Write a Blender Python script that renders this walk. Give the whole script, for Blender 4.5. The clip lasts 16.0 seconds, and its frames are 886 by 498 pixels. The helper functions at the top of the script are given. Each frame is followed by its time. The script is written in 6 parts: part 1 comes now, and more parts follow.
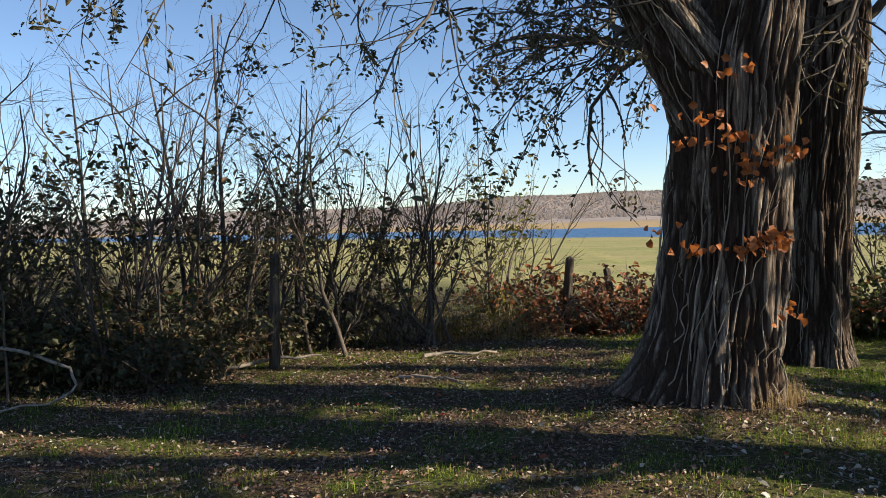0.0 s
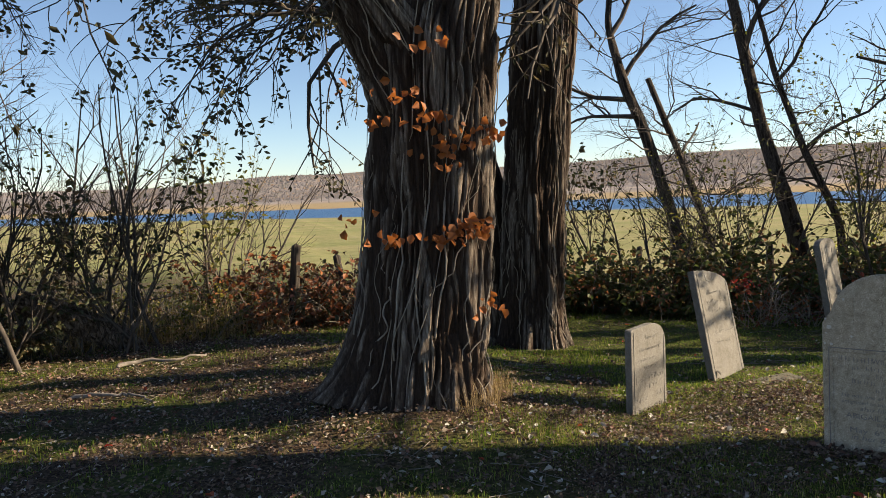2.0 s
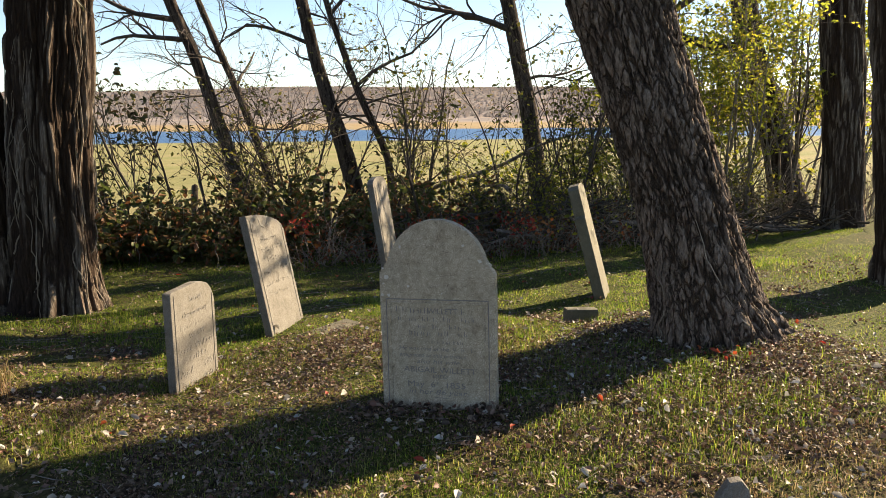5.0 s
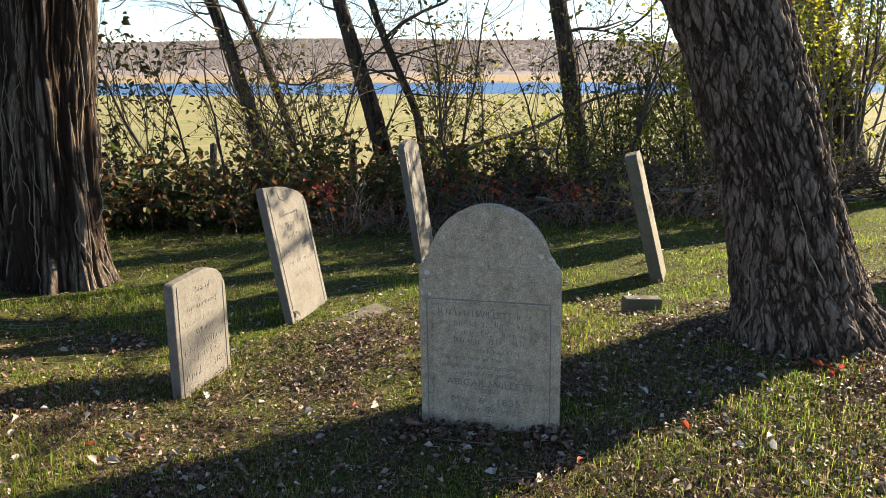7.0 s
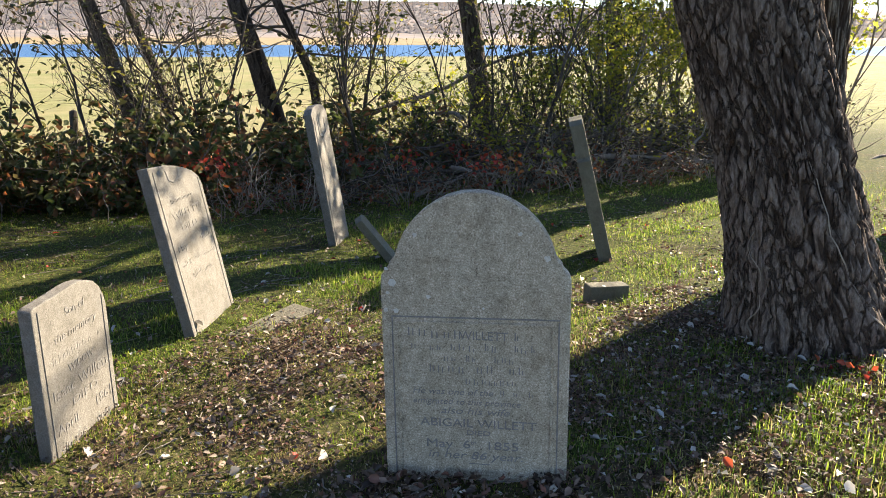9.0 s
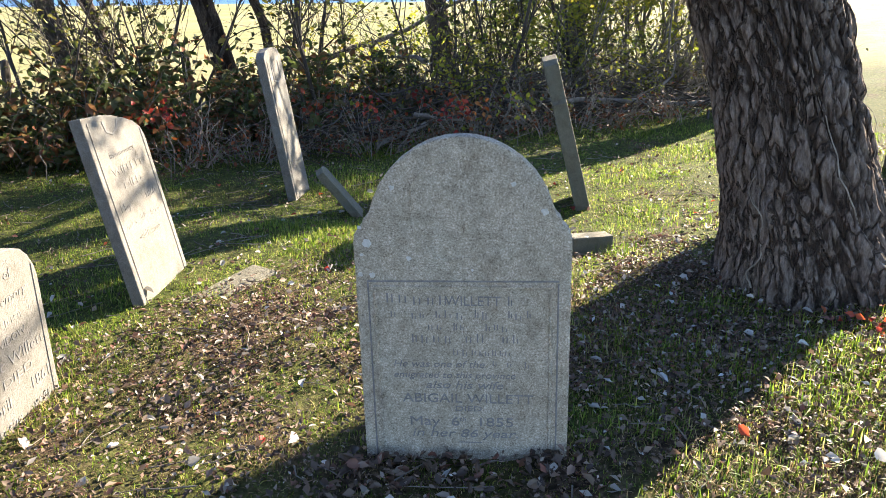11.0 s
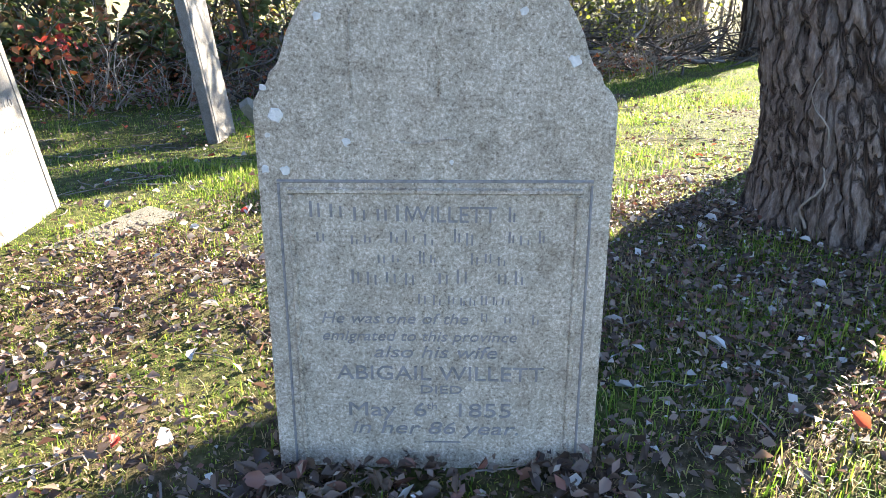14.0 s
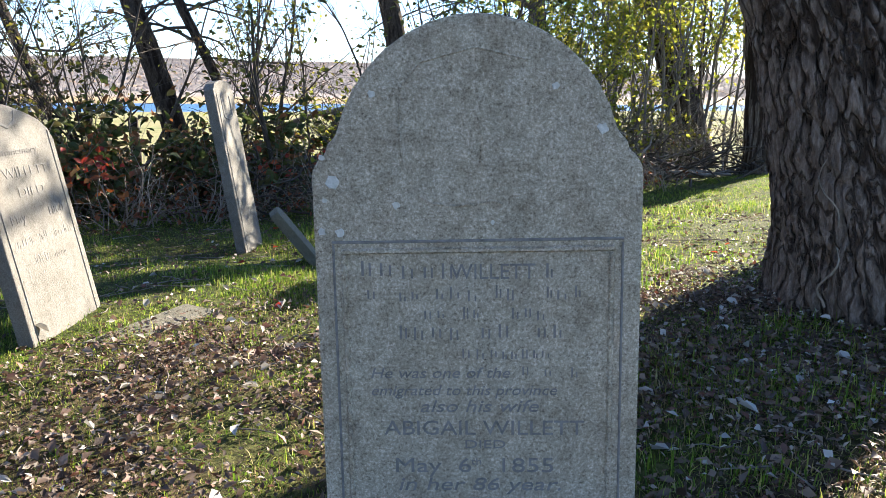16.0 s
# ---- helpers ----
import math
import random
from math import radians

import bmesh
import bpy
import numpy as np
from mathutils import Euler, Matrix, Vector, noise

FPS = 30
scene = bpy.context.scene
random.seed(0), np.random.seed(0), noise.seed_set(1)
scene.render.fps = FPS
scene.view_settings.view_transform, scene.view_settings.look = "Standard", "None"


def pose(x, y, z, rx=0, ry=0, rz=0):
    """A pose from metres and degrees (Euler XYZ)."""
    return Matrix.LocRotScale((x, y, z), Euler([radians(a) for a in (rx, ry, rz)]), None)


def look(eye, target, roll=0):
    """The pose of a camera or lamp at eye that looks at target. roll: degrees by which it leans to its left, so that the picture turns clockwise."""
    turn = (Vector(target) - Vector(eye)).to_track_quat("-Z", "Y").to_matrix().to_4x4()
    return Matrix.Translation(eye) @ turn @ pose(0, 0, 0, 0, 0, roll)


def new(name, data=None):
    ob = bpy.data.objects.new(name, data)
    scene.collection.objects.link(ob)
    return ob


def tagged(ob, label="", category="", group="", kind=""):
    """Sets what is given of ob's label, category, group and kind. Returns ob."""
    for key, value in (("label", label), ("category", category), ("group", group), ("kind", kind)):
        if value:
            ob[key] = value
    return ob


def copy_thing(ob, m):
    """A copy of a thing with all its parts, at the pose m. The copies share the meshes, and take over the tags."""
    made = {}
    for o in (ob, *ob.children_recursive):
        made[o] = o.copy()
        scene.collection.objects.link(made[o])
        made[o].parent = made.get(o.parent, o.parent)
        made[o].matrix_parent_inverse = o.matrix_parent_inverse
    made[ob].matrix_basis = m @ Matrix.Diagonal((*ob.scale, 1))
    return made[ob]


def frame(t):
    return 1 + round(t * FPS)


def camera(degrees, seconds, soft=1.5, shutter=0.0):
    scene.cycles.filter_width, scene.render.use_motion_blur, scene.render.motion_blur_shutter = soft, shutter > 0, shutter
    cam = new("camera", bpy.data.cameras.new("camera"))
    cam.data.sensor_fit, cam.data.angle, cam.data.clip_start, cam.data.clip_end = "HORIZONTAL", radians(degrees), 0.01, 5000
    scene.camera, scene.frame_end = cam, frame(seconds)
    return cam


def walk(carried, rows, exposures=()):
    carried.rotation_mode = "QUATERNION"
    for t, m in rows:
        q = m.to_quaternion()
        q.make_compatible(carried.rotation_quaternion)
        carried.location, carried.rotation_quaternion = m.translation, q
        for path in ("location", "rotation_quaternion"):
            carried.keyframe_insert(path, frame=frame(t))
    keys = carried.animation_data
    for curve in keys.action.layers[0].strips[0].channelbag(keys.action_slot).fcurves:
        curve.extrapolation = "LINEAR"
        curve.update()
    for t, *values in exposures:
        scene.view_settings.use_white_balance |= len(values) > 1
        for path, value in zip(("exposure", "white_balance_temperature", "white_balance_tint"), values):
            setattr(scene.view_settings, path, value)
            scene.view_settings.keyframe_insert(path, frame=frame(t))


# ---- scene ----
cam = camera(60.1, 16.0, 0.6)
PATH = [
    (0, (0.337, -0.03, 1.506), (0.209, 1.964, 1.431), -1.8),
    (0.5, (0.443, 0.11, 1.503), (0.334, 2.106, 1.432), -2.8),
    (1, (0.649, 0.331, 1.5), (0.558, 2.328, 1.438), -3.1),
    (1.5, (0.841, 0.49, 1.542), (0.859, 2.488, 1.458), -3.0),
    (1.8, (0.856, 0.525, 1.55), (1.117, 2.503, 1.419), -2.7),
    (2, (0.927, 0.603, 1.543), (1.39, 2.543, 1.393), -2.4),
    (2.5, (1.081, 0.808, 1.496), (1.98, 2.583, 1.286), -1.4),
    (3, (1.14, 0.88, 1.491), (2.323, 2.472, 1.234), -0.5),
    (3.5, (1.194, 0.981, 1.499), (2.568, 2.409, 1.223), -0.1),
    (4, (1.205, 1.068, 1.518), (2.622, 2.449, 1.229), 0.0),
    (4.5, (1.303, 1.163, 1.518), (2.715, 2.543, 1.197), -0.2),
    (5, (1.463, 1.291, 1.521), (2.858, 2.681, 1.175), -0.4),
    (5.2, (1.54, 1.329, 1.532), (2.922, 2.725, 1.155), -0.3),
    (7.3, (1.964, 2.019, 1.553), (3.299, 3.435, 1.092), -0.0),
    (7.5, (2.049, 2.123, 1.532), (3.392, 3.533, 1.076), -0.3),
    (8, (2.215, 2.315, 1.505), (3.57, 3.7, 1.01), -1.1),
    (8.5, (2.247, 2.475, 1.49), (3.69, 3.763, 0.983), -0.5),
    (9, (2.238, 2.679, 1.481), (3.763, 3.85, 0.932), 0.4),
    (9.5, (2.235, 2.786, 1.467), (3.789, 3.897, 0.876), 0.6),
    (10, (2.257, 2.828, 1.442), (3.816, 3.922, 0.831), 0.5),
    (10.2, (2.302, 2.831, 1.429), (3.863, 3.914, 0.804), 0.3),
    (12.3, (2.789, 3.214, 1.33), (4.332, 4.25, 0.591), 0.1),
    (12.5, (2.889, 3.259, 1.297), (4.436, 4.281, 0.548), 0.2),
    (13, (3.008, 3.312, 1.188), (4.559, 4.321, 0.429), 0.3),
    (13.5, (3.023, 3.34, 1.057), (4.597, 4.313, 0.3), 0.9),
    (14, (3.045, 3.352, 0.949), (4.661, 4.291, 0.236), 1.7),
    (14.5, (3.015, 3.356, 0.83), (4.644, 4.298, 0.155), 1.9),
    (15, (2.967, 3.361, 0.809), (4.61, 4.335, 0.215), 1.1),
    (15.5, (2.93, 3.351, 0.841), (4.594, 4.349, 0.355), 0.7),
    (16, (2.902, 3.331, 0.86), (4.576, 4.349, 0.456), 0.5),
]
EXPOSURE = [(0, 1.15, 6750, 11), (1.5, 1.1, 6900, 12), (3, 1.36, 8000, 13), (5, 1.56, 7900, 13), (8, 1.9, 6900, 12), (9, 2.05, 6850, 12), (10.2, 2.34, 6700, 12), (12.5, 2.88, 6250, 14),
            (13.2, 2.98, 6150, 14), (14.1, 3.2, 6250, 14), (14.6, 3.0, 6300, 14), (15.3, 2.96, 6200, 13), (16, 2.26, 6150, 12)]
walk(cam, [(t, look(eye, target, roll)) for t, eye, target, roll in PATH], EXPOSURE)

# ---- world, sun ----
SUN = Vector((0.885, -0.15, 0.435)).normalized()
world = bpy.data.worlds.new("sky_world")
scene.world = world
world.use_nodes = True
wn = world.node_tree.nodes
sky = wn.new("ShaderNodeTexSky")
sky.sky_type = "NISHITA"
sky.sun_disc = False
sky.sun_elevation = math.asin(SUN.z)
sky.sun_rotation = math.atan2(SUN.x, SUN.y)
sky.air_density, sky.dust_density, sky.ozone_density = 0.8, 0.1, 3.4
wn["Background"].inputs["Strength"].default_value = 0.08
world.node_tree.links.new(sky.outputs[0], wn["Background"].inputs["Color"])
sun = new("sun", bpy.data.lights.new("sun", "SUN"))
sun.data.energy, sun.data.angle, sun.data.color = 5.0, radians(0.5), (1.0, 0.88, 0.68)
sun.matrix_world = look(SUN * 60, (0, 0, 0))


# ---- number helpers ----
np.seterr(over="ignore")

def hash3(ix, iy, iz):
    h = (ix * 374761393 + iy * 668265263 + iz * 2147483647 + 1013904223) & 0xFFFFFFFF
    h = ((h ^ (h >> 13)) * 1274126177) & 0xFFFFFFFF
    h = ((h ^ (h >> 16)) * 2246822519) & 0xFFFFFFFF
    return ((h ^ (h >> 15)) & 0xFFFFFF) / 16777215.0


def vn(x, y, z=0.0):
    """Smooth value noise, -1 to 1, on numpy arrays."""
    x, y, z = np.broadcast_arrays(np.asarray(x, float), np.asarray(y, float), np.asarray(z, float))
    fx, fy, fz = np.floor(x), np.floor(y), np.floor(z)
    ix, iy, iz = fx.astype(np.int64), fy.astype(np.int64), fz.astype(np.int64)
    u, v, w = x - fx, y - fy, z - fz
    u, v, w = u * u * (3 - 2 * u), v * v * (3 - 2 * v), w * w * (3 - 2 * w)
    total = 0
    for i, a in ((0, 1 - u), (1, u)):
        for j, b in ((0, 1 - v), (1, v)):
            for k, c in ((0, 1 - w), (1, w)):
                total = total + hash3(ix + i, iy + j, iz + k) * a * b * c
    return total * 2 - 1


def smooth(a, b, x):
    t = np.clip((x - a) / (b - a), 0, 1)
    return t * t * (3 - 2 * t)


def bump_at(x, y, cx, cy, s):
    return np.exp(-((x - cx) ** 2 + (y - cy) ** 2) / (2 * s * s))


def gh(x, y):
    """Height of the ground."""
    x, y = np.asarray(x, float), np.asarray(y, float)
    f = 0.6 * x + 0.8 * y
    h = 0.03 + 0.15 * bump_at(x, y, 5.9, 3.1, 0.75) + 0.06 * bump_at(x, y, 4.6, 3.1, 0.5) + 0.08 * bump_at(x, y, 2.0, 5.8, 0.9)
    h = h - 0.09 * smooth(4.4, 5.4, y) * smooth(2.2, 3.5, x) - 0.08 * smooth(6.0, 7.6, y) * smooth(2.5, 4.0, x) - 0.08 * bump_at(x, y, 3.0, 3.9, 0.75)
    h = h - 0.07 * smooth(5.3, 6.4, x) * smooth(3.7, 4.5, y) - 0.10 * smooth(8.6, 10.5, y) * (1 - smooth(2.5, 4.0, x))
    near = 1 - smooth(20, 60, np.hypot(x - 3, y - 5))
    h = h + near * (0.025 * vn(x * 1.1, y * 1.1) + 0.012 * vn(x * 3.1, y * 3.1, 5.0) + 0.006 * vn(x * 8, y * 8, 9.0))
    h = h - 0.25 * smooth(11, 18, f) - 8.3 * smooth(14, 420, f) * 1.35
    wob = 14 * vn(x / 130, y / 130, 3.0)
    river = smooth(292, 306, f + wob) * (1 - smooth(556, 566, f + wob))
    h = h * (1 - smooth(280, 300, f + wob)) + smooth(280, 300, f + wob) * -8.7
    h = h - 3.0 * river
    h = h + 0.9 * smooth(566, 760, f) + 3.0 * smooth(760, 1100, f)
    side = (0.8 * x - 0.6 * y) / 900
    rise = 78 + 12 * vn(x / 700, y / 700, 1.5) + 12 * vn(side * 1.7, 0.0, 4.0)
    h = h + rise * smooth(1000, 2300, f + 260 * vn(x / 500, y / 500, 8.0))
    return h


def ground_z(x, y):
    return float(gh(x, y))


def litter_zone(x, y):
    """1 where leaf litter covers the turf, patchy all over."""
    left = 1 - smooth(2.4, 4.8, x + 0.25 * y)
    strip = 0.3 * bump_at(x, y, 4.2, 4.5, 1.0) + 0.3 * bump_at(x, y, 5.0, 5.2, 0.7) + 0.45 * bump_at(x, y, 5.1, 3.1, 1.0) + 0.4 * bump_at(x, y, 2.2, 5.2, 1.3) + 0.4 * bump_at(x, y, 4.8, 2.5, 0.6) + 0.25 * bump_at(x, y, 3.3, 4.3, 0.8)
    patch = 0.42 * vn(x * 1.7, y * 1.7, 6.0) + 0.6 * vn(x * 4.3, y * 4.3, 2.0) + 0.4 * vn(x * 9, y * 9, 12.0)
    lawn_open = smooth(5.3, 6.4, y + 0.35 * (x - 4))
    return np.clip((0.72 * left + strip + patch) * (1 - 0.7 * lawn_open * smooth(3.0, 4.6, x)), 0, 1)


# ---- mesh helpers ----
def mesh_np(name, verts, faces):
    """A mesh from arrays; faces all have one size."""
    me = bpy.data.meshes.new(name)
    verts, faces = np.asarray(verts, np.float32), np.asarray(faces, np.int32)
    n, k = faces.shape
    me.vertices.add(len(verts))
    me.vertices.foreach_set("co", verts.ravel())
    me.loops.add(n * k)
    me.loops.foreach_set("vertex_index", faces.ravel())
    me.polygons.add(n)
    me.polygons.foreach_set("loop_start", np.arange(0, n * k, k, dtype=np.int32))
    me.update(calc_edges=True)
    me.validate()
    return me


def thing(name, label, category, m=None, group="", kind=""):
    ob = new(name)
    ob.empty_display_size = 0.1
    if m is not None:
        ob.matrix_world = m
    return tagged(ob, label, category, group, kind)


def put(name, me, material, parent=None, label="", soft=False):
    ob = new(name, me)
    me.materials.append(material)
    if soft:
        me.polygons.foreach_set("use_smooth", np.ones(len(me.polygons), bool))
    if parent is not None:
        ob.parent = parent
    if label:
        tagged(ob, label)
    return ob


def part(name, bm, material, parent=None, label="", soft=False):
    me = bpy.data.meshes.new(name)
    bm.to_mesh(me)
    bm.free()
    return put(name, me, material, parent, label, soft)


def join_np(parts):
    vs, fs, n = [], [], 0
    for v, f in parts:
        vs.append(v)
        fs.append(f + n)
        n += len(v)
    return np.concatenate(vs), np.concatenate(fs)


def tubes(polys, sides=5):
    """Tapered tubes round polylines of one length; polys: list of (points K x 3, radii K)."""
    P = np.array([p for p, _ in polys], float)
    R = np.array([r for _, r in polys], float)
    M, K, _ = P.shape
    T = np.gradient(P, axis=1)
    T /= np.linalg.norm(T, axis=2, keepdims=True) + 1e-9
    mean = T.mean(axis=1)
    ref = np.where(np.abs(mean[:, 2:3]) < 0.8, [[0.0, 0, 1]], [[1.0, 0, 0]])[:, None, :]
    A = np.cross(T, np.broadcast_to(ref, T.shape))
    A /= np.linalg.norm(A, axis=2, keepdims=True) + 1e-9
    B = np.cross(T, A)
    ang = np.arange(sides) * 2 * np.pi / sides
    V = P[:, :, None, :] + R[:, :, None, None] * (A[:, :, None, :] * np.cos(ang)[None, None, :, None] + B[:, :, None, :] * np.sin(ang)[None, None, :, None])
    idx = np.arange(M * K * sides).reshape(M, K, sides)
    nxt = np.roll(idx, -1, axis=2)
    F = np.stack([idx[:, :-1], nxt[:, :-1], nxt[:, 1:], idx[:, 1:]], axis=-1).reshape(-1, 4)
    return V.reshape(-1, 3), F


def leaves(pos, d, nrm, L, W, fold=0.18, blunt=0.26):
    """Folded diamond leaves."""
    pos, d, nrm = (np.asarray(a, float) for a in (pos, d, nrm))
    d = d / (np.linalg.norm(d, axis=1, keepdims=True) + 1e-9)
    s = np.cross(d, nrm)
    s /= np.linalg.norm(s, axis=1, keepdims=True) + 1e-9
    n = np.cross(s, d)
    L, W = np.asarray(L)[:, None], np.asarray(W)[:, None]
    mid = pos + d * L * 0.42
    v = np.stack([pos, mid + s * W * 0.5 + n * W * fold, pos + d * L * 0.8 + s * W * blunt + n * W * fold, pos + d * L - n * L * 0.12,
                  pos + d * L * 0.8 - s * W * blunt + n * W * fold, mid - s * W * 0.5 + n * W * fold], axis=1)
    N = len(pos)
    b = (np.arange(N) * 6)[:, None]
    f = np.concatenate([b + np.array([[0, 1, 2, 3]]), b + np.array([[0, 3, 4, 5]])])
    return v.reshape(-1, 3), f


def flakes(pos, d, nrm, L, W, fold=0.3):
    """Small creased leaves of two triangles."""
    d = d / (np.linalg.norm(d, axis=1, keepdims=True) + 1e-9)
    s = np.cross(d, nrm)
    s /= np.linalg.norm(s, axis=1, keepdims=True) + 1e-9
    n = np.cross(s, d)
    L, W = L[:, None], W[:, None]
    mid = pos + d * L * 0.45 + n * W * fold
    v = np.stack([pos, mid + s * W * 0.5, pos + d * L, mid - s * W * 0.5], axis=1)
    b = (np.arange(len(pos)) * 4)[:, None]
    return v.reshape(-1, 3), np.concatenate([b + np.array([[0, 1, 2]]), b + np.array([[0, 2, 3]])])


def blades(pos, lean, L, W):
    """Bent grass blades: three quads' worth of triangles each."""
    N = len(pos)
    lean = np.asarray(lean)
    side = np.stack([-lean[:, 1], lean[:, 0], np.zeros(N)], axis=1)
    side /= np.linalg.norm(side, axis=1, keepdims=True) + 1e-9
    L, W = L[:, None], W[:, None]
    up = np.array([[0, 0, 1.0]])
    lean = lean * np.minimum(1.0, 1.4 / (np.linalg.norm(lean, axis=1, keepdims=True) + 1e-9))
    mid = pos + up * L * (0.55 - 0.15 * np.linalg.norm(lean, axis=1, keepdims=True)) + lean * L * 0.38
    tip = pos + up * L * (0.85 - 0.45 * np.linalg.norm(lean, axis=1, keepdims=True)) + lean * L * 0.85
    v = np.stack([pos - side * W / 2, pos + side * W / 2, mid + side * W * 0.4, mid - side * W * 0.4, tip], axis=1)
    b = (np.arange(N) * 5)[:, None]
    f = np.concatenate([b + np.array([[0, 1, 2]]), b + np.array([[0, 2, 3]]), b + np.array([[3, 2, 4]])])
    return v.reshape(-1, 3), f


# ---- materials ----
def nodes_of(name):
    m = bpy.data.materials.new(name)
    m.use_nodes = True
    nt = m.node_tree
    return m, nt, nt.nodes, nt.links


def ramp(ns, stops, interpolation="LINEAR"):
    r = ns.new("ShaderNodeValToRGB")
    r.color_ramp.interpolation = interpolation
    while len(r.color_ramp.elements) < len(stops):
        r.color_ramp.elements.new(0.5)
    for e, (p, c) in zip(r.color_ramp.elements, stops):
        e.position, e.color = p, (*c, 1)
    return r


def surface(name, stops, scale=(8, 8, 8), fine=60.0, rough=0.85, bump=0.4, bump_d=0.01, patch=None, patch_scale=2.0, detail=8.0, metal=0.0):
    """Two scales of noise: stops colour the grain; patch stains it in larger blots."""
    m, nt, ns, ln = nodes_of(name)
    bsdf = ns["Principled BSDF"]
    tc = ns.new("ShaderNodeTexCoord")
    mp = ns.new("ShaderNodeMapping")
    mp.inputs["Scale"].default_value = scale
    ln.new(tc.outputs["Object"], mp.inputs["Vector"])
    n1 = ns.new("ShaderNodeTexNoise")
    n1.inputs["Scale"].default_value, n1.inputs["Detail"].default_value, n1.inputs["Roughness"].default_value = 1.0, detail, 0.65
    ln.new(mp.outputs[0], n1.inputs["Vector"])
    r1 = ramp(ns, stops)
    ln.new(n1.outputs["Fac"], r1.inputs["Fac"])
    colour = r1.outputs["Color"]
    if patch:
        n2 = ns.new("ShaderNodeTexNoise")
        n2.inputs["Scale"].default_value, n2.inputs["Detail"].default_value = patch_scale, 5.0
        ln.new(tc.outputs["Object"], n2.inputs["Vector"])
        r2 = ramp(ns, [(0.45, (0, 0, 0)), (0.62, (1, 1, 1))])
        ln.new(n2.outputs["Fac"], r2.inputs["Fac"])
        mx = ns.new("ShaderNodeMix")
        mx.data_type = "RGBA"
        ln.new(r2.outputs["Color"], mx.inputs["Factor"])
        ln.new(colour, mx.inputs["A"])
        mx.inputs["B"].default_value = (*patch, 1)
        colour = mx.outputs["Result"]
    ln.new(colour, bsdf.inputs["Base Color"])
    bsdf.inputs["Roughness"].default_value = rough
    bsdf.inputs["Metallic"].default_value = metal
    n3 = ns.new("ShaderNodeTexNoise")
    n3.inputs["Scale"].default_value, n3.inputs["Detail"].default_value = fine, 4.0
    ln.new(tc.outputs["Object"], n3.inputs["Vector"])
    ad = ns.new("ShaderNodeMath")
    ad.operation = "ADD"
    ln.new(n1.outputs["Fac"], ad.inputs[0])
    ln.new(n3.outputs["Fac"], ad.inputs[1])
    bp = ns.new("ShaderNodeBump")
    bp.inputs["Strength"].default_value, bp.inputs["Distance"].default_value = bump, bump_d
    ln.new(ad.outputs[0], bp.inputs["Height"])
    ln.new(bp.outputs[0], bsdf.inputs["Normal"])
    return m


